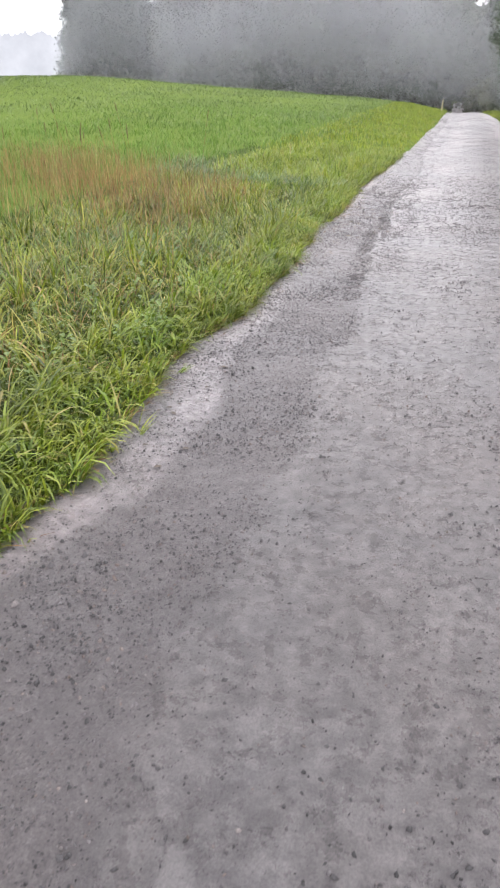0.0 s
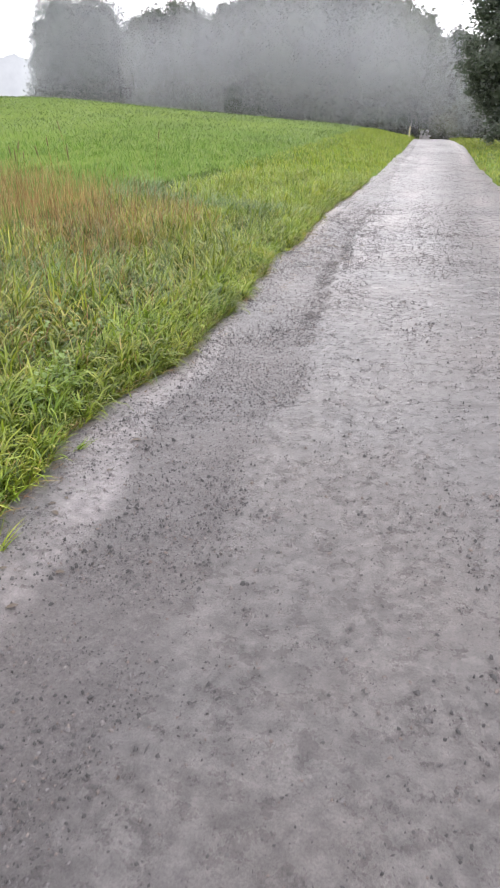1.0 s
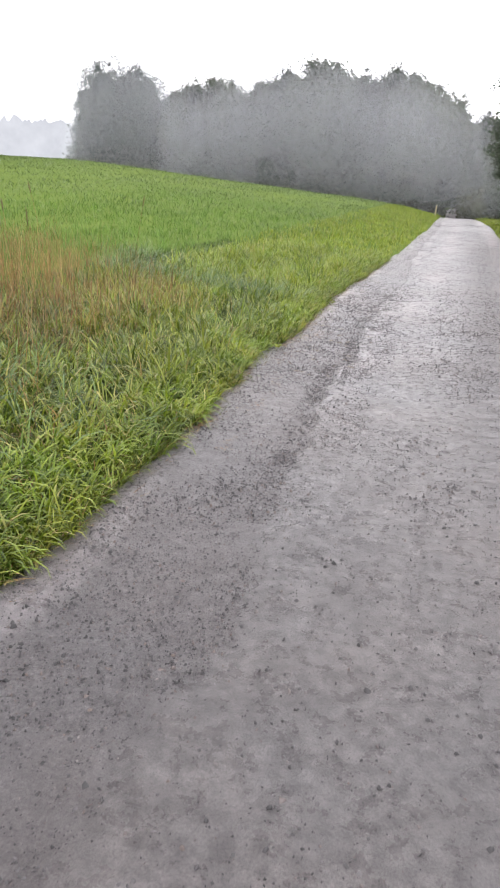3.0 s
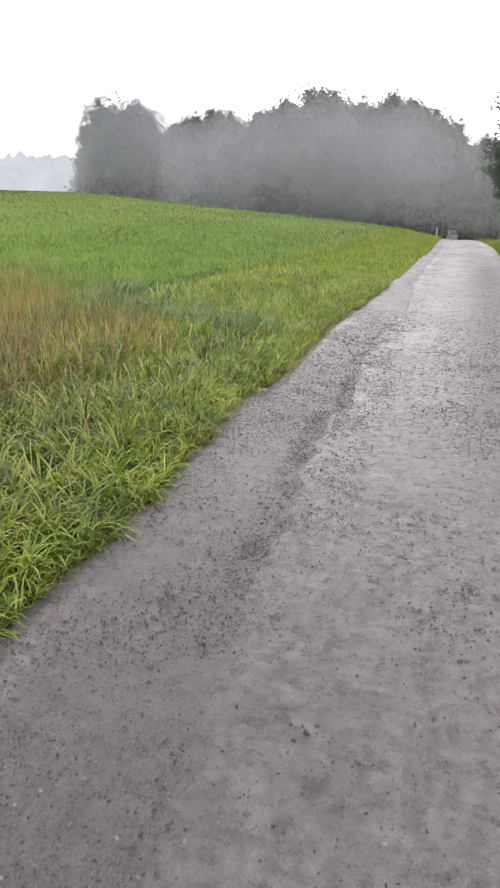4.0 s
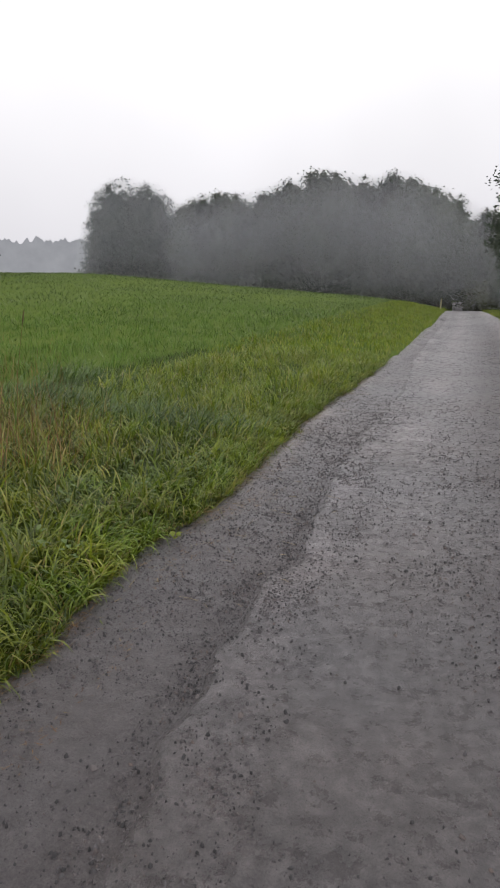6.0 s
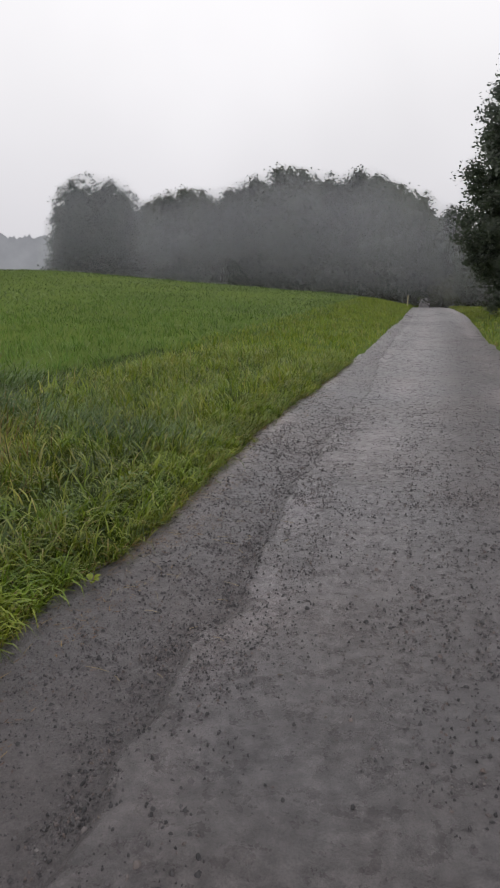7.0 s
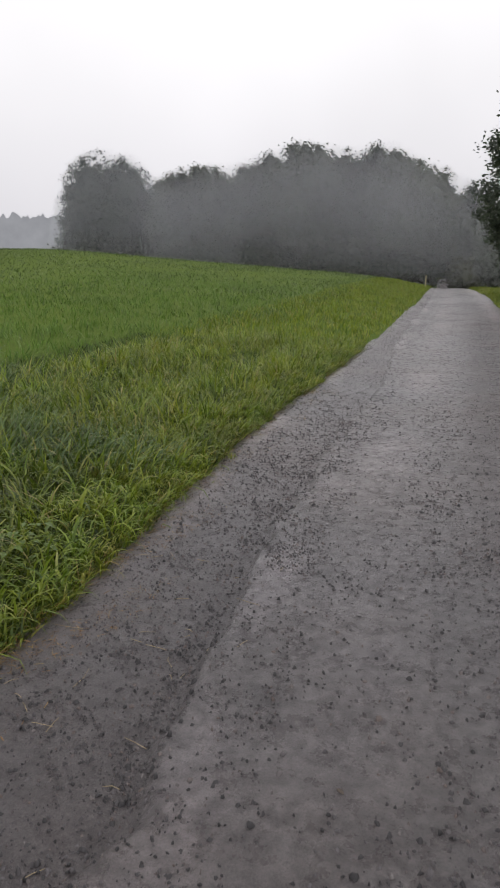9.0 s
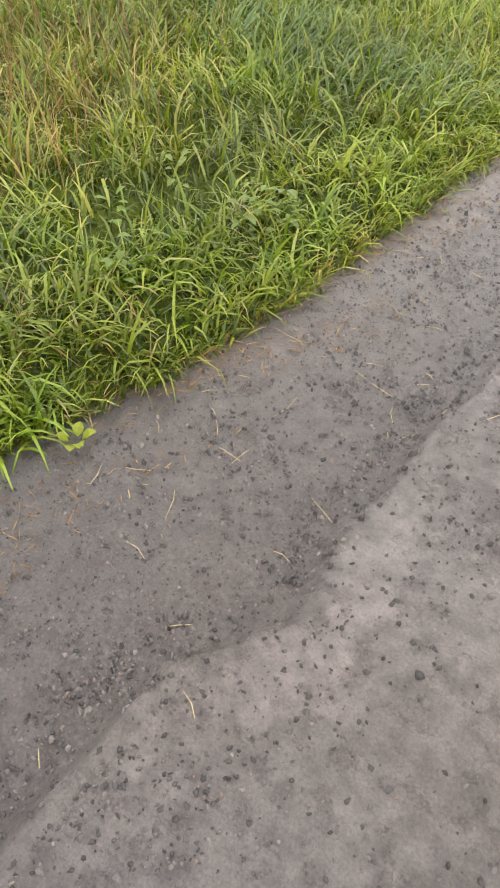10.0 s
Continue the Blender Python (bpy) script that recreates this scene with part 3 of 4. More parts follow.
blades("field_grass", x, y, field_z(x, y) - 0.04, (0.19 + 0.07 * soft_noise(x, y, 0.5, 9)).clip(0.09, 0.35) * rng.uniform(0.6, 1.3, n), 0.0011 * d + 0.01, rng.uniform(0.25, 1.0, n), rng.uniform(0.3, 1.4, n), rng.uniform(0, 6.28, n), HAZED_FIELD, "green field grass up to the brow", 2)

# right-hand verge
v = 0.02 + 7.5 * rng.random(24000) ** 1.4
y = 4 + 62 * rng.random(24000)
x = road_right(y) + v
n = len(x)
blades("verge_grass", x, y, field_z(x, y) - 0.03, rng.uniform(0.08, 0.22, n), 0.006 + 0.0007 * y, rng.uniform(0.0, 0.5, n), rng.uniform(0.2, 1.6, n), rng.uniform(0, 6.28, n), VERGE, "short grass verge on the far side of the track", 2)


def patch_of(count, cx, cy, along, across, turned):
    """Roots spread about a spot, longer one way."""
    a, b = rng.normal(0, along, count), rng.normal(0, across, count)
    c, s = math.cos(radians(turned)), math.sin(radians(turned))
    return cx + a * c - b * s, cy + a * s + b * c


# a stand of dead, reddish grass, and darker broad-bladed grass pressed down by the rain
x, y = patch_of(4600, -5.8, 11.1, 2.9, 1.0, 128)
k = x < road_left(y) - 1.3
x, y = x[k], y[k]
n = len(x)
blades("dry_grass", x, y, field_z(x, y) - 0.02, rng.uniform(0.3, 0.78, n) * (0.85 + 0.25 * soft_noise(x, y, 1.7, 61)), rng.uniform(0.0025, 0.0065, n), rng.uniform(0.0, 0.25, n), rng.uniform(0.0, 0.9, n), rng.uniform(0, 6.28, n), DRY, "stand of dead reddish-brown grass in the verge", 3)
x, y = patch_of(450, -3.5, 10.9, 0.7, 0.4, 128)
k = x < road_left(y) - 0.9
x, y = x[k], y[k]
n = len(x)
blades("dry_grass", x, y, field_z(x, y) - 0.02, rng.uniform(0.2, 0.48, n), rng.uniform(0.003, 0.007, n), rng.uniform(0.0, 0.5, n), rng.uniform(0.2, 1.4, n), rng.uniform(0, 6.28, n), DRY, "brown stalks matted among the verge grass", 3)
y = rng.uniform(1.0, 9.5, 1000)
x = road_left(y) - 0.9 - 5.5 * rng.random(1000)
blades("dry_grass", x, y, field_z(x, y) - 0.02, rng.uniform(0.25, 0.6, 1000), rng.uniform(0.002, 0.005, 1000), rng.uniform(0.0, 0.35, 1000), rng.uniform(0.0, 1.2, 1000), rng.uniform(0, 6.28, 1000), DRY, "scattered tan grass stalks through the verge", 3)
for cx, cy, along, across, count in ((-2.9, 12.6, 0.5, 0.28, 800), (-4.4, 13.1, 0.7, 0.35, 900), (-2.0, 12.5, 0.25, 0.18, 180), (-5.2, 15.0, 0.7, 0.3, 500), (-3.3, 6.8, 0.7, 0.4, 800)):
    x, y = patch_of(count, cx, cy, along, across, 150)
    k = x < road_left(y) - 0.15
    x, y = x[k], y[k]
    count = len(x)
    blades("broad_grass", x, y, field_z(x, y) - 0.02, rng.uniform(0.2, 0.42, count), rng.uniform(0.008, 0.017, count), rng.uniform(0.1, 0.6, count), rng.uniform(0.8, 2.4, count), rng.normal(0.6, 1.0, count), BLUISH, "blue-green broad-bladed grass bent by rain", 4)


# ---------------------------------------------------------------- loose stones
def stones(name, x, y, z, size, label, blunt=False):
    """Angular bits of stone bedded in the surface."""
    n = len(x)
    base = np.array([[1, 0, -0.35], [0, 1, -0.35], [-1, 0, -0.35], [0, -1, -0.35], [0, 0, 0.8]], float)
    tri = np.array([[0, 1, 4], [1, 2, 4], [2, 3, 4], [3, 0, 4]])
    if blunt:
        base = np.array([[1, 0, -0.35], [0.3, 1, -0.35], [-0.8, 0.6, -0.35], [-0.8, -0.6, -0.35], [0.3, -1, -0.35], [0.4, 0.1, 0.95], [-0.35, 0.4, 0.75], [-0.2, -0.5, 0.6]], float)
        tri = np.array([[0, 1, 5], [1, 6, 5], [1, 2, 6], [2, 3, 6], [3, 7, 6], [3, 4, 7], [4, 5, 7], [4, 0, 5], [5, 6, 7]])
    m = len(base)
    a = rng.uniform(0, 2 * np.pi, n)
    shape = base[None] * rng.uniform(0.7, 1.3, (n, m, 1)) * rng.uniform(0.5, 1.3, (n, 1, 3)) + rng.normal(0, 0.15, (n, m, 3))
    low = m - (3 if blunt else 1)
    shape[:, :low, 2] = np.minimum(shape[:, :low, 2], -0.1)
    c, s = np.cos(a), np.sin(a)
    px = shape[:, :, 0] * c[:, None] - shape[:, :, 1] * s[:, None] * 0.8
    py = shape[:, :, 0] * s[:, None] + shape[:, :, 1] * c[:, None] * 0.8
    co = np.stack([x[:, None] + px * size[:, None], y[:, None] + py * size[:, None], z[:, None] + shape[:, :, 2] * size[:, None]], -1).reshape(-1, 3)
    faces = (np.arange(n)[:, None, None] * m + tri[None]).reshape(-1, 3)
    return tagged(new(name, raw_mesh(name, co, faces, STONE)), label, "gravel", kind="stuff")


def scatter(count, y0, y1, keep):
    y = y0 + (y1 - y0) * rng.random(count)
    x = road_left(y) + 0.02 + (road_right(y) - road_left(y) - 0.04) * rng.random(count)
    ok = rng.random(count) < keep(x, y)
    return x[ok], y[ok]


# bits of dead grass and needles washed up beside the verge
y = rng.uniform(6.5, 17, 5200)
e = 0.02 + 0.34 * rng.random(5200) ** 1.5
k = soft_noise(e * 3, y, 5.0, 28) + 0.6 * rng.random(5200) > 0.45
x, y = (road_left(y) + e)[k], y[k]
n = len(x)
blades("litter", x, y, road_height(x, y) + 0.003, rng.uniform(0.008, 0.05, n), rng.uniform(0.002, 0.005, n), rng.uniform(1.35, 1.6, n), rng.normal(0, 0.15, n), rng.uniform(0, 6.28, n), DRY, "brown bits of dead grass strewn on the gravel edge", 2, "litter")


def strip(x, y):
    """Within the loose strip along the grass."""
    e = x - road_left(y)
    return ease(e, 0.03, 0.12) * (1 - ease(e - np.interp(y, LOOSE_Y, LOOSE_B) - lip_wander(y), -0.04, 0.03))


x, y = scatter(200000, 0.6, 15, lambda x, y: (1 - ease(y, 10, 15)) * (0.12 + 0.22 * soft_noise(x, y, 4.5, 20) + (0.34 + 0.3 * (1 - ease(y, 5, 7.5))) * strip(x, y) * (1 + soft_noise(x, y, 11.0, 26)) + 0.5 * heaps(x, y)) * (1 - 0.9 * silt_sheen_amount(x, y)) * (1 - 0.4 * tracks(x, y)))
stones("gravel", x, y, road_height(x, y) + 0.0008, rng.gamma(3, 0.001, len(x)) + 0.0024, "loose wet crushed stone scattered on the track")
x, y = scatter(120000, 0.6, 18, lambda x, y: (1 - ease(y, 10.5, 18)) * (0.10 + 0.12 * soft_noise(x, y, 1.6, 21) + 0.3 * np.maximum(soft_noise(x, y, 9.0, 22), -0.2) + 0.08 * ease(y, 7, 11) + (0.22 + 0.28 * (1 - ease(y, 5, 7.5))) * strip(x, y) * (1 + 1.2 * soft_noise(x, y, 6.0, 27)) + 0.6 * heaps(x, y)) * (1 - 0.9 * silt_sheen_amount(x, y)) * (1 - 0.45 * tracks(x, y)))
stones("gravel", x, y, road_height(x, y) + 0.0015, np.minimum(rng.gamma(2.0, 0.0014, len(x)) + 0.0034 + 0.0004 * np.clip(y - 6, 0, 8), 0.0135), "dark angular stones lying on the track", True)
y = rng.uniform(6.5, 16, 11000)
x = road_left(y) + np.interp(y, LOOSE_Y, LOOSE_B) + lip_wander(y) - 0.08 + rng.normal(0, 0.05, len(y))
k = rng.random(len(y)) < (0.42 * ease(soft_noise(x, y, 8.0, 53), 0.2, 0.9) + 0.07) * (1 - 0.7 * ease(y, 10.5, 12.5))
x, y = x[k], y[k]
stones("gravel", x, y, road_height(x, y) + 0.003, np.minimum(rng.gamma(2.0, 0.0016, len(x)) + 0.0035, 0.012), "crushed stone swept into small heaps by running water", True)
y = 6.8 + 9 * rng.random(9000)
x = road_left(y) + np.interp(y, LOOSE_Y, LOOSE_B) + lip_wander(y) + 0.06 + 0.3 * rng.random(9000) ** 1.3
k = rng.random(9000) < (0.2 + 0.3 * soft_noise(x, y, 7.0, 57)) * (1 - ease(y, 11, 15.8))
x, y = x[k], y[k]
stones("gravel", x, y, road_height(x, y) + 0.002, np.minimum(rng.gamma(1.6, 0.0012, len(x)) + 0.0035 + 0.0003 * np.clip(y - 8, 0, 8), 0.0095), "dark stones thrown up along the rim of the wheel track", True)
x, y = scatter(1900, 0.8, 20, lambda x, y: (1 - ease(y, 12, 20)) * (0.5 + 0.5 * soft_noise(x, y, 2.1, 24)) * (1 - 0.6 * tracks(x, y)))
stones("gravel", x, y, road_height(x, y) + 0.002, 0.0058 + 0.0075 * rng.random(len(x)) ** 2, "larger dark stones lying singly on the track", True)
x, y = scatter(70000, 10.5, 38, lambda x, y: ease(y, 10.5, 18) * (1 - ease(y, 30, 38)) * (0.2 + 0.2 * strip(x, y) + 0.25 * soft_noise(x, y, 3.6, 23) - 0.2 * tracks(x, y)))
stones("gravel", x, y, road_height(x, y) + 0.001, np.minimum(rng.gamma(2.5, 0.0022, len(x)) + 0.005, 0.017), "loose stone further along the track")
x, y = scatter(30000, 30, 54, lambda x, y: ease(y, 30, 38) * (1 - ease(y, 46, 54)) * (0.22 + 0.25 * strip(x, y) + 0.3 * soft_noise(x, y, 1.2, 25)))
stones("gravel", x, y, road_height(x, y), rng.gamma(3, 0.0024, len(x)) + 0.006, "loose stone near the crest of the track")


# ---------------------------------------------------------------- trees
def tube(bm, a, b, ra, rb, sides=7):
    a, b = Vector(a), Vector(b)
    d = (b - a).normalized()
    s = d.cross(Vector((0.3, 0.9, 0.1))).normalized()
    t = d.cross(s)
    rings = []
    for p, r in ((a, ra), (b, rb)):
        rings.append([bm.verts.new(p + r * (math.cos(q) * s + math.sin(q) * t)) for q in (2 * math.pi * k / sides for k in range(sides))])
    for k in range(sides):
        bm.faces.new((rings[0][k], rings[0][(k + 1) % sides], rings[1][(k + 1) % sides], rings[1][k]))


def part(name, me, parent, label=""):
    ob = new(name, me)
    ob.parent = parent
    return tagged(ob, label) if label else ob


def crown_mesh(name, lobes, clumps, leaves, leaf, material, r, clump_size, core=0.84, ragged=0.14):
    """Leaves in clumps over the outer part of several lobes (centre, radii), round an inner mass of foliage."""
    vol = np.array([l[1][0] * l[1][2] for l in lobes])
    which = r.choice(len(lobes), clumps, p=vol / vol.sum())
    c = np.array([l[0] for l in lobes])[which]
    rad = np.array([l[1] for l in lobes])[which]
    d = r.normal(size=(clumps, 3))
    d /= np.linalg.norm(d, axis=1, keepdims=True)
    reach = (0.70 + 0.30 * r.random(clumps))[:, None] * r.uniform(0.94, 1.0 + ragged, (clumps, 1))
    centres = c + d * rad * reach
    cs = clump_size * r.uniform(0.55, 1.35, clumps)
    p = np.repeat(centres, leaves, 0) + np.clip(r.normal(0, 0.45, (clumps * leaves, 3)), -1.1, 1.1) * np.repeat(cs, leaves)[:, None] * np.array([1, 1, 0.75])
    n = len(p)
    out = (p - np.repeat(c, leaves, 0)) / np.repeat(rad, leaves, 0)
    out = out / np.linalg.norm(out, axis=1, keepdims=True) + r.normal(0, 0.3, (n, 3))
    out /= np.linalg.norm(out, axis=1, keepdims=True)
    a = r.normal(size=(n, 3))
    a[:, 2] *= 0.6
    a /= np.linalg.norm(a, axis=1, keepdims=True)
    b = np.cross(a, r.normal(size=(n, 3)))
    b /= np.linalg.norm(b, axis=1, keepdims=True)
    b *= np.where((np.cross(b, a) * out).sum(1) < 0, -1, 1)[:, None]
    L = leaf * r.uniform(0.6, 1.35, n)[:, None]
    co = np.stack([p - a * L * 0.6, p + b * L * 0.36 - a * L * 0.05, p + a * L * 0.6, p - b * L * 0.36 - a * L * 0.05], 1).reshape(-1, 3)
    if leaf > 0.19:
        co = np.stack([p - a * L * 0.6, p + a * L * 0.45 + b * L * 0.42, p + a * L * 0.45 - b * L * 0.42], 1).reshape(-1, 3)
    per = len(co) // n
    f = np.arange(n)[:, None] * per + np.arange(per)[None]
    faces = [f if per == 3 else np.concatenate([f[:, [0, 1, 2]], f[:, [0, 2, 3]]])]
    points, normals = [co], [np.repeat(out, per, 0)]
    start = len(co)
    nu, nv = 23, 14
    U, V = np.meshgrid(np.arange(nu) * 2 * np.pi / nu, np.linspace(0.06, np.pi - 0.06, nv))
    way = np.stack([np.cos(U) * np.sin(V), np.sin(U) * np.sin(V), np.cos(V)], -1).reshape(-1, 3)
    i = np.arange((nv - 1) * nu)
    e = i // nu * nu + (i + 1) % nu
    ring = np.concatenate([np.stack([i, i + nu, e + nu], 1), np.stack([i, e + nu, e], 1)])
    for centre, radii in lobes:
        if core and min(radii) > 0.5:
            lump = core * (1 + 0.11 * soft_noise(way[:, 0] * 6, way[:, 1] * 6 + way[:, 2] * 7, 1.0, int(r.integers(999))))[:, None]
            lump = lump * (1 + np.clip(r.normal(0, 0.055, (len(way), 1)), -0.1, 0.1) * np.hypot(way[:, :1], way[:, 1:2]))
            points.append(np.array(centre) + way * np.array(radii) * lump)
            tilt = way + r.normal(0, 0.4, way.shape)
            normals.append(tilt / np.linalg.norm(tilt, axis=1, keepdims=True))
            faces.append(ring + start)
            start += len(way)
    me = raw_mesh(name, np.concatenate(points), np.concatenate(faces), material, True)
    me.normals_split_custom_set_from_vertices(np.concatenate(normals).tolist())
    return me, centres


def tree(name, height, radius, base, lobes, seed, clumps, leaves, leaf, material, label, clump_size=1.3, trunk=0.3, limbs=9, core=0.84):
    r = np.random.default_rng(seed)
    top = new(name)
    crown, centres = crown_mesh("crown", lobes, clumps, leaves, leaf, material, r, clump_size, core)
    bm = bmesh.new()
    joint, bend = Vector((0, 0, -0.6)), 0.0
    steps = 6
    spine = [joint]
    for k in range(1, steps + 1):
        p = Vector((r.normal(0, 0.012) * height, r.normal(0, 0.012) * height, -0.6 + (height * 0.82 + 0.6) * k / steps))
        tube(bm, spine[-1], p, trunk * (1 - 0.14 * (k - 1)) * (1.35 if k == 1 else 1), trunk * (1 - 0.14 * k), 9)
        spine.append(p)
    me = bpy.data.meshes.new("trunk")
    bm.to_mesh(me)
    bm.free()
    me.materials.append(BARK)
    part("trunk", me, top)
    order = r.choice(len(centres), limbs, replace=False)
    for i in order:
        e = Vector(centres[i])
        start_z = max(base * 0.8, min(height * 0.7, e.z - 0.6 * math.hypot(e.x, e.y)))
        k = min(steps - 1, max(0, int((start_z + 0.6) / (height * 0.82 + 0.6) * steps)))
        f = (start_z - spine[k].z) / max(0.1, spine[k + 1].z - spine[k].z)
        s = spine[k].lerp(spine[k + 1], min(1, max(0, f)))
        m = s.lerp(e, 0.5) + Vector((0, 0, 0.06 * height))
        bm = bmesh.new()
        tube(bm, s, m, trunk * 0.38, trunk * 0.22, 6)
        tube(bm, m, e, trunk * 0.22, trunk * 0.06, 6)
        me = bpy.data.meshes.new("limb")
        bm.to_mesh(me)
        bm.free()
        me.materials.append(BARK)
        part("limb", me, top)
    part("crown", crown, top)
    return tagged(top, label, "tree")


def lobed(height, radius, base, count, seed):
    """Lobes of a broad crown from base to height."""
    r = np.random.default_rng(seed)
    mid = (height + base) / 2
    out = [((0, 0, mid), (radius * 0.8, radius * 0.8, (height - base) / 2 * 0.95))]
    for k in range(count):
        a = 2 * math.pi * (k + r.uniform(-0.3, 0.3)) / count
        q = radius * r.uniform(0.35, 0.6)
        zz = base + (height - base) * r.uniform(0.25, 0.78)
        s = radius * r.uniform(0.38, 0.55)
        out.append(((math.cos(a) * q, math.sin(a) * q, zz), (s, s, min(s * 1.15, height - zz, zz - base + 0.5))))
    for k in range(5):
        a, q, s = r.uniform(0, 6.28), radius * r.uniform(0.1, 0.6), radius * r.uniform(0.14, 0.26)
        out.append(((math.cos(a) * q, math.sin(a) * q, height * r.uniform(0.93, 1.0) - 0.25 * q), (s, s, s * r.uniform(1.2, 2.0))))
    return out


def forest_z(x, y):
    return float(field_z(np.array(float(x)), np.array(float(y))))


def polar(az, d):
    """A spot by its bearing from the track (degrees, to the right positive) and distance."""
    return 0.2 + d * math.sin(radians(az)), 6.0 + d * math.cos(radians(az))


# woodland trees: a few kinds, copied with turns and sizes of their own
KINDS = []
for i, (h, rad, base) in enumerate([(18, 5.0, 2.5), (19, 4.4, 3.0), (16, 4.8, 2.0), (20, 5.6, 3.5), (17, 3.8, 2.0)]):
    t = tree("broadleaf_tree", h, rad, base, lobed(h, rad, base, 9, 40 + i), 60 + i, 520, 46, 0.29, FOREST, "tall dark broadleaf tree in a misty wood, leaves greyed for haze", 1.0, 0.28, 8, 0.66)
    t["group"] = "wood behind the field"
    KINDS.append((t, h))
USED = set()


def plant(az, d, top_el, k, turn=0.0):
    """A woodland tree whose top stands at the given elevation seen from the track."""
    x, y = polar(az, d)
    z = forest_z(x, y)
    want = (1.5 + d * math.tan(radians(top_el)) - z) * 0.96
    t, h = KINDS[k]
    s = want / h
    m = pose(x, y, z, 0, 0, turn) @ Matrix.Diagonal((s * 1.05, s * 1.05, s, 1))
    if k in USED:
        copy_thing(t, Matrix()).matrix_basis = m
    else:
        USED.add(k)
        t.matrix_basis = m


FRONT = [(-21.3, 122, 7.5), (-19.7, 120, 7.7), (-18.2, 121, 8.4), (-16.4, 118, 7.9), (-14.8, 114, 8.6), (-13.4, 112, 9.0), (-11.7, 108, 9.2), (-10.0, 105, 10.1),
         (-8.3, 104, 9.2), (-6.6, 103, 9.1), (-4.9, 100, 9.5), (-3.4, 98, 9.7), (-1.8, 95, 8.8), (-0.4, 92, 7.7), (0.2, 114, 7.4), (2.5, 119, 6.5)]
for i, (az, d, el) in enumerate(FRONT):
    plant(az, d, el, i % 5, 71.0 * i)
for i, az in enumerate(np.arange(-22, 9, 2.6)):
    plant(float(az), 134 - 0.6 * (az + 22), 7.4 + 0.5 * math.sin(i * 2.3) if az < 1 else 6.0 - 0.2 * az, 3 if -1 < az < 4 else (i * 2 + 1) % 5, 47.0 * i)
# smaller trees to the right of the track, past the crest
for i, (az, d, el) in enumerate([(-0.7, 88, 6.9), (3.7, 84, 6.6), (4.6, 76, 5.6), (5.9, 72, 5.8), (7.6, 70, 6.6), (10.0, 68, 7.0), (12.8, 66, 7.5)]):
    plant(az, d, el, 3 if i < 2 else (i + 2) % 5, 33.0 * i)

# the large oak at the field's far corner: two rounded heads
oak_lobes = [((-2.9, 0, 14.6), (4.9, 4.5, 6.0)), ((3.5, 0, 14.6), (4.9, 4.4, 5.7)), ((0, 0, 8.5), (8.4, 6.5, 7.5)), ((-5.0, 0, 10), (4.3, 4.5, 6.2)), ((5.0, 0, 10.5), (4.0, 4.2, 6.2)), ((-7.0, 0, 4.8), (3.2, 3.6, 4.8)), ((7.0, 0.5, 5), (2.8, 4, 4.8))]
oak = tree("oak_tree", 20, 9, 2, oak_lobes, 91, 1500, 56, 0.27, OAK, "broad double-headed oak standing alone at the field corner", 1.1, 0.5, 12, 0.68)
ox, oy = polar(-26.3, 128)
oz = forest_z(ox, oy)
oak.matrix_basis = pose(ox, oy, oz, 0, 0, 26) @ Matrix.Diagonal((0.94, 0.94, (1.5 + 128 * math.tan(radians(8.9)) - oz) / 20.7, 1))

# understorey that closes the wood below the crowns
def shrub(name, seed, w, h, material, label):
    r = np.random.default_rng(seed)
    top = new(name)
    lobes = [((r.uniform(-0.5, 0.5) * w, r.uniform(-0.3, 0.3) * w, h * r.uniform(0.35, 0.55)), (w * 0.45, w * 0.4, h * 0.5)) for k in range(4)]
    me, centres = crown_mesh("crown", lobes, 66, 42, 0.27, material, r, 0.9, 0.5)
    for i in range(4):
        bm = bmesh.new()
        tube(bm, (0.1 * i - 0.15, 0, -0.5), centres[i], 0.06, 0.02, 5)
        st = bpy.data.meshes.new("stem")
        bm.to_mesh(st)
        bm.free()
        st.materials.append(BARK)
        part("stem", st, top)
    part("crown", me, top)
    return tagged(top, label, "shrub", "understorey of the wood")


bush = shrub("shrub", 5, 4.5, 4.5, BUSH, "dense shrub at the foot of the wood, shade in its leaf colour")
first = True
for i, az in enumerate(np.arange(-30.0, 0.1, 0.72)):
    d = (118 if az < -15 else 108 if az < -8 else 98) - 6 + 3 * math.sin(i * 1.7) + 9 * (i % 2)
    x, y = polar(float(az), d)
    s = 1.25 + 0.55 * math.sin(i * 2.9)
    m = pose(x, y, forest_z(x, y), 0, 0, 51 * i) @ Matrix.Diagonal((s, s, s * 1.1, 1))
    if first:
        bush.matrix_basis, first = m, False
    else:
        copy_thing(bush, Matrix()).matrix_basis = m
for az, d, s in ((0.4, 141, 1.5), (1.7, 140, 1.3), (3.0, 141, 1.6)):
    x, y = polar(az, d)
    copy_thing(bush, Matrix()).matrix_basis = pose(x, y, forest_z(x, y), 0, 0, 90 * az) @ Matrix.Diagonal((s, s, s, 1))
hedge = shrub("shrub", 8, 4.0, 3.2, OLIVE, "olive-green shrub beside the track past the crest")
first = True
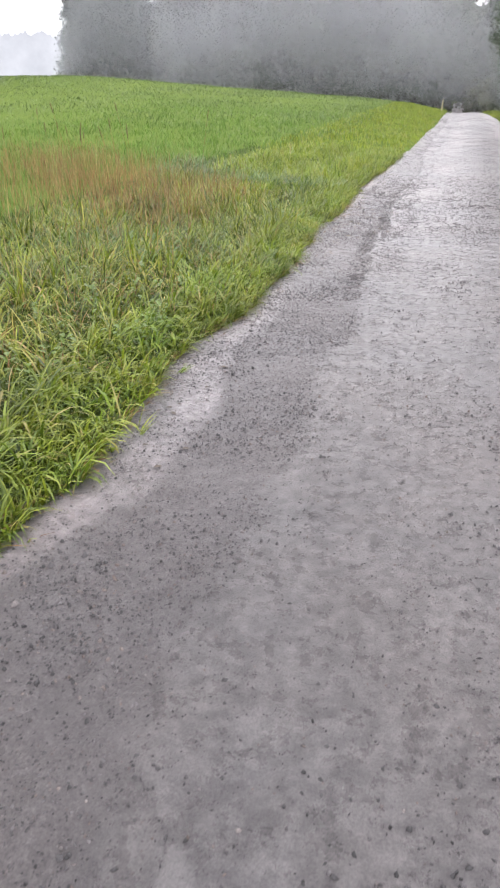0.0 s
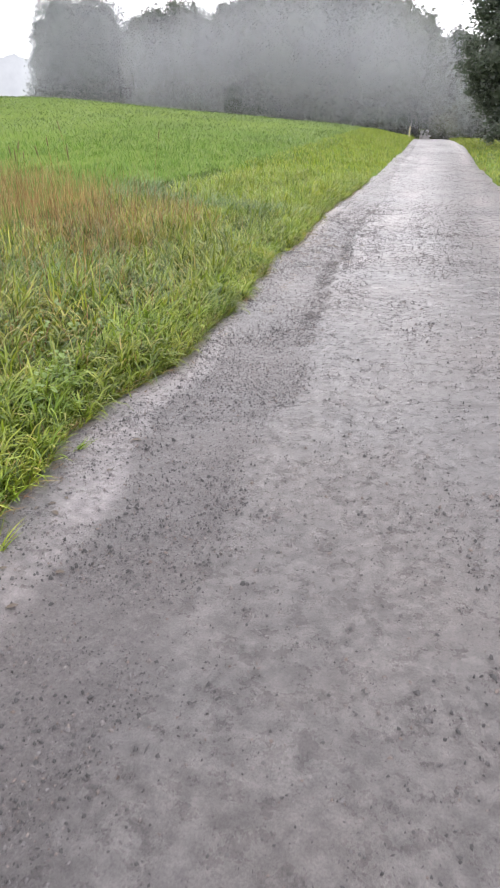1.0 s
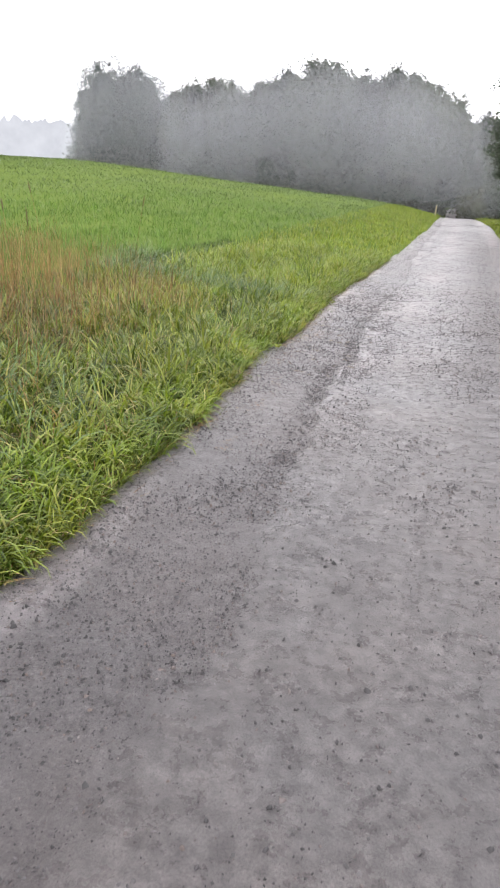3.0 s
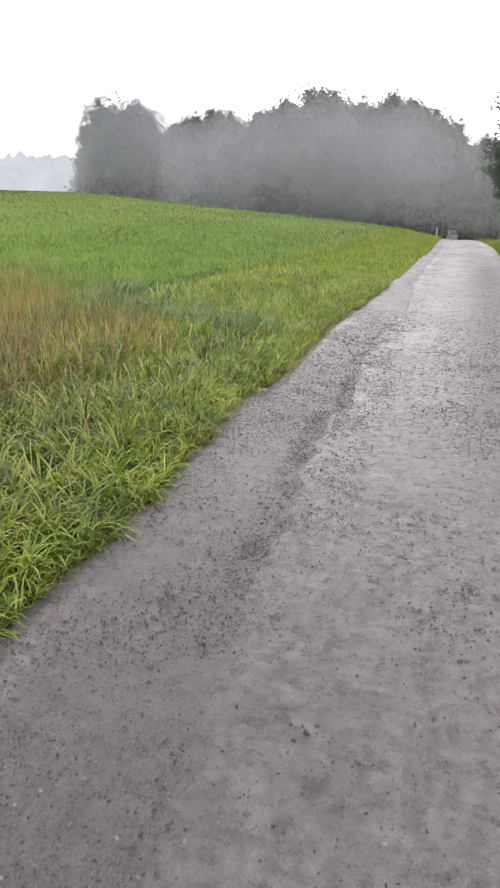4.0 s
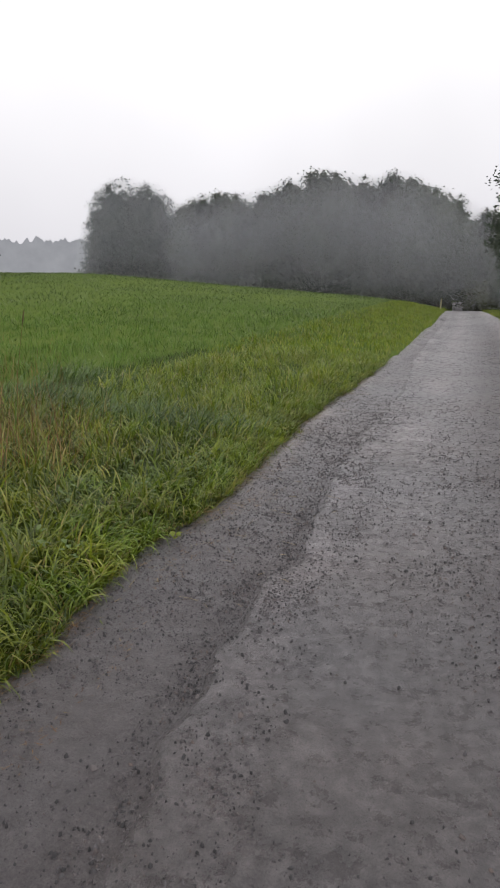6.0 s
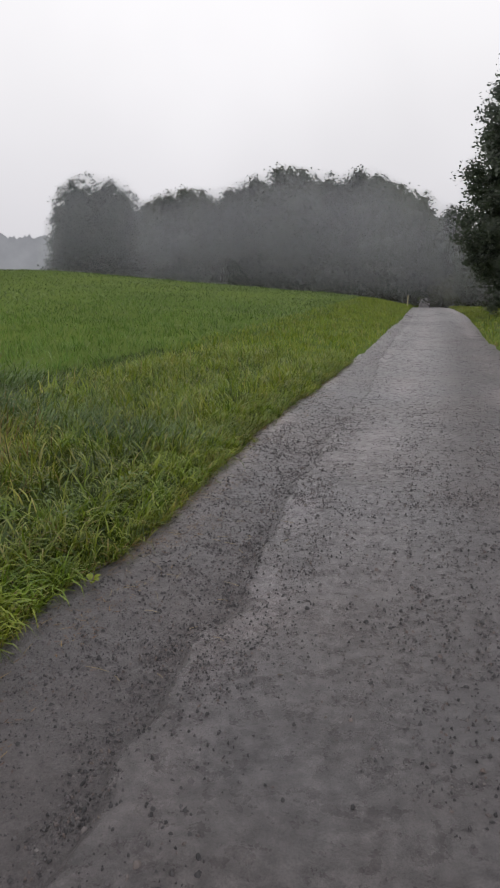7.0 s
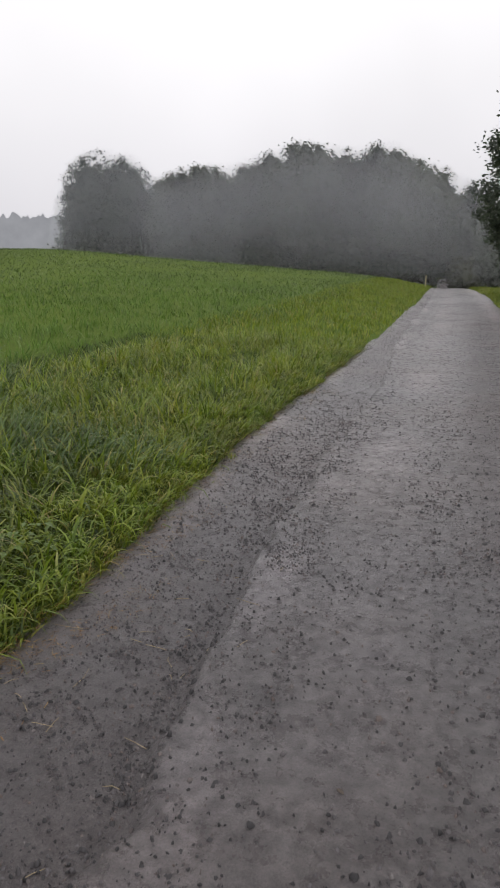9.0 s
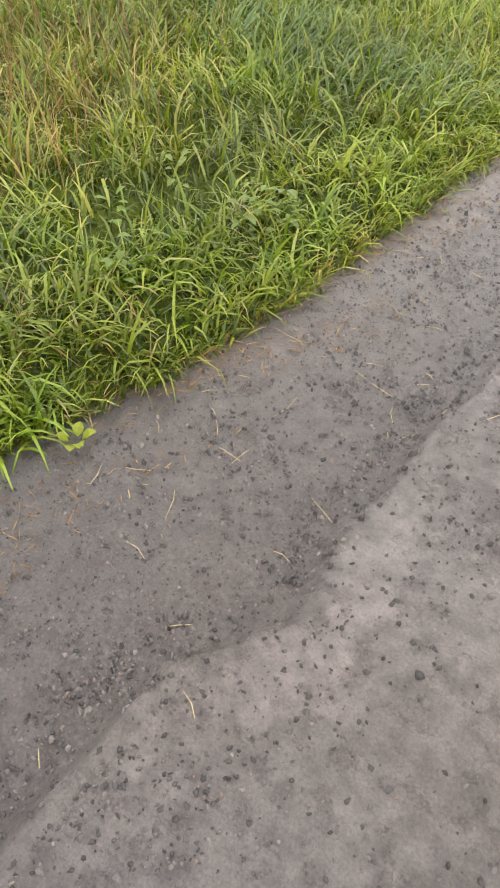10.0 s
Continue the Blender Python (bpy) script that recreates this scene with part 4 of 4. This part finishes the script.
for i, (az, d) in enumerate([(3.7, 84), (5.0, 81), (6.6, 78), (8.4, 75), (10.5, 73), (12.5, 71), (4.6, 92), (4.2, 97), (5.6, 94)]):
    x, y = polar(az, d)
    s = 1.3 + 0.3 * math.sin(i * 2.1)
    m = pose(x, y, forest_z(x, y), 0, 0, 67 * i) @ Matrix.Diagonal((s, s, s, 1))
    if first:
        hedge.matrix_basis, first = m, False
    else:
        copy_thing(hedge, Matrix()).matrix_basis = m

# the dark tree beside the track
near_lobes = [((0, 0, 9.2), (4.2, 4.2, 7.6)), ((-3.0, -0.5, 5.8), (2.3, 2.3, 2.2)), ((-2.7, 0, 9.3), (2.1, 2.2, 2.4)), ((-2.2, 0.2, 12.4), (2.0, 2.2, 2.4)), ((-0.6, 0, 15), (2.6, 2.6, 2.4)), ((-2.5, -0.5, 3.6), (1.9, 1.7, 1.8)), ((-1.9, -0.3, 1.5), (1.3, 1.3, 1.5)), ((2.4, 0.5, 7), (2.0, 2.2, 2.6))]
maple = tree("maple_tree", 17, 4.8, 1.5, near_lobes, 17, 1350, 60, 0.185, MAPLE, "maple tree leaning over the grass verge, leaf colour lifted for haze", 0.72, 0.28, 18, 0.42)
maple.matrix_basis = pose(7.15, 45.0, forest_z(7.15, 45.0)) @ Matrix.Diagonal((0.9, 0.9, 0.82, 1))

# a tall tree at the field's edge, away to the west
west_lobes = [((0, 0, 3.2), (4.8, 4.4, 3.4)), ((0, 0, 10), (5.2, 5.0, 9.0)), ((3.0, 0, 5), (2.6, 3.2, 5.0)), ((3.6, -0.5, 12), (2.2, 2.4, 3.2)), ((1.5, 0, 16), (3.0, 3.0, 3.6)), ((-3, 0, 9), (3.4, 3.4, 5))]
west = tree("broadleaf_tree", 19, 6, 1, west_lobes, 33, 1100, 52, 0.26, MAPLE, "tall dark tree standing alone on the field", 1.2, 0.4, 14, 0.45)
wx, wy = polar(-43.1, 62)
west.matrix_basis = pose(wx, wy, forest_z(wx, wy), 0, 0, 40)

# far woods beyond the field: a plain glowing backdrop, mist put into its colour
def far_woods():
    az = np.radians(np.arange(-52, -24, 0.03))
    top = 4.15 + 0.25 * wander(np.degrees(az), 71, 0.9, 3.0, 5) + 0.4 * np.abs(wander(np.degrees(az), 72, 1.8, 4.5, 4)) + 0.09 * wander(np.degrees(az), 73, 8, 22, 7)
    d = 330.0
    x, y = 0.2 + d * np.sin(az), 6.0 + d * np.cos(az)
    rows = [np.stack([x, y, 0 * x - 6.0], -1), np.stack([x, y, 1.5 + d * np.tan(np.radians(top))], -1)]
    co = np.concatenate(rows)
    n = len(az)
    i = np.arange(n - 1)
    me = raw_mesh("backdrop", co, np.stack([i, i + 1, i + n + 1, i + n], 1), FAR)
    tagged(new("backdrop", me), "plain glowing backdrop of distant woods, mist put into its colour", "distant woods", kind="structure")


far_woods()


# ---------------------------------------------------------------- haze stand-in
def haze_veil(name, count, bearings, crowns, fronts, thickness, depth, width, label):
    """Stand-in for haze before trees, no higher than their crowns: pale triangles thinner than a hair, many thousands
    one behind another.
    crowns: elevation of the bank's top, fronts: distance of the trees, thickness: share of the full width, at those
    bearings."""
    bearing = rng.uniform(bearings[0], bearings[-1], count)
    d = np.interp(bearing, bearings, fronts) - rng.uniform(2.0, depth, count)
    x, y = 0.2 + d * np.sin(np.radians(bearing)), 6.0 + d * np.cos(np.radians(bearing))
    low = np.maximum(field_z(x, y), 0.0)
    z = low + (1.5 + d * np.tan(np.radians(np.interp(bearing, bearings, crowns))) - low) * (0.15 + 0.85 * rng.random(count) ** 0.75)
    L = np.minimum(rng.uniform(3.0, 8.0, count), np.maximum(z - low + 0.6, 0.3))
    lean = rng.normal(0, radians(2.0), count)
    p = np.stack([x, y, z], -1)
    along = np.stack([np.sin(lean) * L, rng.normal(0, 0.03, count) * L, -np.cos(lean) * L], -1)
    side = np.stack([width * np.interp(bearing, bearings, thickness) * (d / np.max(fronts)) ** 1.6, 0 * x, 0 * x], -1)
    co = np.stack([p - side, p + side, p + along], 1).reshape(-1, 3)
    return tagged(new(name, raw_mesh(name, co, np.arange(count * 3).reshape(-1, 3), HAZE)), label, "mist", kind="stuff")


haze_veil("mist", 400000, [-31.5, -30.4, -28.6, -26, -24, -22.5, -20, -18, -16.5, -13.5, -10, -6.5, -3.4, -1.2, 0.3, 1.5, 4, 14], [1.0, 5.6, 9.0, 9.5, 9.2, 7.7, 8.0, 8.7, 8.6, 9.6, 10.4, 9.8, 10.2, 9.1, 8.4, 7.8, 7.0, 7.0],
          [119, 118.5, 117.5, 116, 115, 114, 111, 109, 107, 103, 98, 93, 89, 86, 84, 82, 78, 64], [0.7, 0.7, 0.72, 0.75, 0.8, 0.95] + [1.0] * 7 + [0.85, 0.7, 0.6, 0.6, 0.6], 18.0, 0.00032, "thin pale threads standing in for mist before the wood")
haze_veil("mist", 60000, [-52, -47, -40, -37], [18, 19, 18, 8], [58, 58, 57, 57], [1, 1, 0.9, 0.6], 10.0, 0.00011, "thin pale threads standing in for mist before the lone tree")


# ---------------------------------------------------------------- small things
def marker_post():
    x, y = 0.0, 60.0
    top = new("marker_post")
    bm = bmesh.new()
    bmesh.ops.create_cube(bm, size=1.0)
    for v in bm.verts:
        v.co = Vector((v.co.x * 0.09, v.co.y * 0.09, (v.co.z + 0.5) * 1.1 - 0.3))
    bmesh.ops.bevel(bm, geom=bm.edges[:], offset=0.012, segments=2, affect="EDGES")
    me = bpy.data.meshes.new("stake")
    bm.to_mesh(me)
    bm.free()
    me.materials.append(POST_PAINT)
    part("stake", me, top)
    top.matrix_basis = pose(x, y, forest_z(x - 0.3, y), 0, 2, 15)
    tagged(top, "weathered pale marker post in the grass beside the track", "post")


marker_post()


def mesh_of(name, bm, material):
    me = bpy.data.meshes.new(name)
    bm.to_mesh(me)
    bm.free()
    me.materials.append(material)
    return me


def seed_stem(x, y, h, lean, turn, head):
    """A tall grass stem with a long seed head."""
    top = new("seeding_grass")
    bm = bmesh.new()
    tip = Vector((lean * h, 0, h))
    mid = Vector((lean * h * 0.3, 0, h * 0.55))
    tube(bm, (0, 0, -0.03), mid, 0.0028, 0.0022, 5)
    tube(bm, mid, tip, 0.0022, 0.0016, 5)
    part("stem", mesh_of("stem", bm, DRY), top)
    bm = bmesh.new()
    d = (tip - mid).normalized()
    for a, b, ra, rb in ((0, 0.3, 0.003, 0.009), (0.3, 0.75, 0.009, 0.0075), (0.75, 1.0, 0.0075, 0.001)):
        tube(bm, tip + d * head * a, tip + d * head * b, ra, rb, 6)
    part("seed_head", mesh_of("seed_head", bm, SEED), top)
    top.matrix_basis = pose(x, y, forest_z(x, y), 0, 0, turn)
    tagged(top, "tall thin grass stem with a dark seed head", "grass stem", "seed stems above the dry grass")


stem_rng = random.Random(4)
for i in range(22):
    k = i / 21
    seed_stem(-4.2 - 4.6 * k + stem_rng.uniform(-0.7, 0.7), 9.2 + 2.6 * stem_rng.random() + 0.8 * k, stem_rng.uniform(0.7, 1.25), stem_rng.uniform(-0.2, 0.2), stem_rng.uniform(0, 360), stem_rng.uniform(0.12, 0.24))


def leaf_shape(bm, at, length, width, heading, rise, curl):
    """One pointed leaf with a folded midrib, from its stalk end."""
    d = Vector((math.cos(heading) * math.cos(rise), math.sin(heading) * math.cos(rise), math.sin(rise)))
    s = Vector((-math.sin(heading), math.cos(heading), 0))
    up = d.cross(s)
    rows = []
    for t, w in ((0.0, 0.06), (0.25, 0.75), (0.55, 1.0), (0.82, 0.6), (1.0, 0.04)):
        c = Vector(at) + d * length * t - Vector((0, 0, 1)) * curl * length * t * t
        rows.append([bm.verts.new(c + s * width * 0.5 * w * q + up * abs(q) * width * 0.12 * w) for q in (-1, 0, 1)])
    for a, b in zip(rows, rows[1:]):
        for q in range(2):
            bm.faces.new((a[q], a[q + 1], b[q + 1], b[q]))


def rosette(name, x, y, leaves, length, width, label, group, seed, stacked=False, up=0.0, material=None):
    r = random.Random(seed)
    top = new(name)
    for i in range(leaves):
        bm = bmesh.new()
        h = 2 * math.pi * i / leaves * 2.4 + r.uniform(-0.4, 0.4)
        z = 0.02 + (r.uniform(0, 0.2) if stacked else 0)
        leaf_shape(bm, (0.02 * math.cos(h), 0.02 * math.sin(h), z), length * r.uniform(0.7, 1.2), width * r.uniform(0.8, 1.2), h, r.uniform(0.25, 0.9) + up, r.uniform(0.2, 0.7))
        part("leaf", mesh_of("leaf", bm, material or WEED), top)
    top.matrix_basis = pose(x, y, float(max(field_z(np.array(x), np.array(y)), road_height(np.array(x), np.array(y)) if x > -1.4 else -9)))
    tagged(top, label, "weed", group)


rosette("plantain", -1.335, 9.45, 6, 0.085, 0.034, "small bright yellow-green plantain seedling in the gravel", "", 3, False, 0.4, SPROUT)
weed_rng = random.Random(9)
for i in range(26):
    rosette("broadleaf_weed", -1.75 - 1.3 * weed_rng.random(), 2.9 + 2.6 * weed_rng.random(), 12, 0.055, 0.03, "low broad-leaved weed among the roadside grass", "weeds in the verge", 20 + i, True)
for i in range(10):
    y = 8.6 + 3.4 * weed_rng.random()
    rosette("broadleaf_weed", -1.55 - 0.6 * weed_rng.random(), y, 8, 0.06, 0.03, "low broad-leaved weed among the roadside grass", "weeds in the verge", 60 + i, True)


def straw(x, y, length, turn, seed):
    r = random.Random(seed)
    bm = bmesh.new()
    kink = r.uniform(-0.12, 0.12) * length
    tube(bm, (-length / 2, 0, 0.003), (0, kink, 0.006), 0.0011, 0.0013, 5)
    tube(bm, (0, kink, 0.006), (length / 2, 0, 0.004), 0.0013, 0.0008, 5)
    ob = new("straw", mesh_of("straw", bm, STRAW))
    ob.matrix_basis = pose(x, y, float(road_height(np.array(x), np.array(y))), 0, 0, turn)
    tagged(ob, "pale wet straw lying on the gravel", "straw", "straws on the gravel")


straw_rng = random.Random(12)
for i in range(40):
    straw(-1.22 + 0.8 * straw_rng.random() ** 1.2, 8.7 + 2.6 * straw_rng.random(), straw_rng.uniform(0.03, 0.15), straw_rng.uniform(0, 180), i)


def fallen_leaf(x, y, size, turn):
    bm = bmesh.new()
    leaf_shape(bm, (0, 0, 0.004), size, size * 0.5, 0, 0.15, 0.2)
    ob = new("fallen_leaf", mesh_of("fallen_leaf", bm, DEAD))
    ob.matrix_basis = pose(x, y, float(road_height(np.array(x), np.array(y))), 0, 0, turn)
    tagged(ob, "small dark dead leaf on the washed gravel", "leaf", "fallen leaves on the track")


DEAD = plain_material("dead_leaf", (0.05, 0.035, 0.025), 0.5)
# the last leaf stands in for a dark curved twig
for x, y, size, turn in ((-1.20, 3.77, 0.06, 20), (-1.18, 3.42, 0.035, 70), (-1.22, 3.02, 0.05, 150), (-1.27, 3.10, 0.035, 200), (-1.33, 3.06, 0.03, 260), (-1.26, 3.16, 0.03, 320), (-1.25, 2.62, 0.035, 40), (-1.30, 2.80, 0.03, 100),
                         (-1.06, 2.68, 0.04, 15), (-1.12, 2.45, 0.045, 40), (-1.36, 3.30, 0.03, 80), (-0.2, 8.9, 0.028, 10), (0.05, 9.72, 0.03, -30)):
    fallen_leaf(x, y, size, turn)


def grass_sprig(x, y, count, length, heading, scatter_by, label):
    """A few blades rooted in the gravel."""
    r = np.random.default_rng(int(1000 * y))
    px, py = x + r.normal(0, 0.012, count), y + r.normal(0, 0.012, count)
    ob = blades("grass_sprig", px, py, road_height(px, py) - 0.01, length * r.uniform(0.6, 1.1, count), r.uniform(0.007, 0.012, count), r.uniform(0.4, 0.9, count), r.uniform(0.0, 0.6, count), heading + r.normal(0, scatter_by, count), EDGE, label, 4)
    del ob["kind"]
    ob["group"] = "sprigs in the gravel"


grass_sprig(-1.31, 2.72, 5, 0.17, 0.9, 0.2, "lone slanting grass sprig rooted in washed silt")
grass_sprig(-1.37, 2.54, 9, 0.09, 0.3, 1.2, "small green grass tuft at the muddy gravel edge")
grass_sprig(-1.41, 3.58, 10, 0.11, 0.1, 0.9, "small green grass tuft at the muddy gravel edge")
grass_sprig(-1.36, 5.17, 8, 0.10, 0.0, 0.9, "small green grass tuft at the muddy gravel edge")
grass_sprig(-1.29, 13.05, 8, 0.09, 0.2, 1.2, "small green grass tuft at the muddy gravel edge")
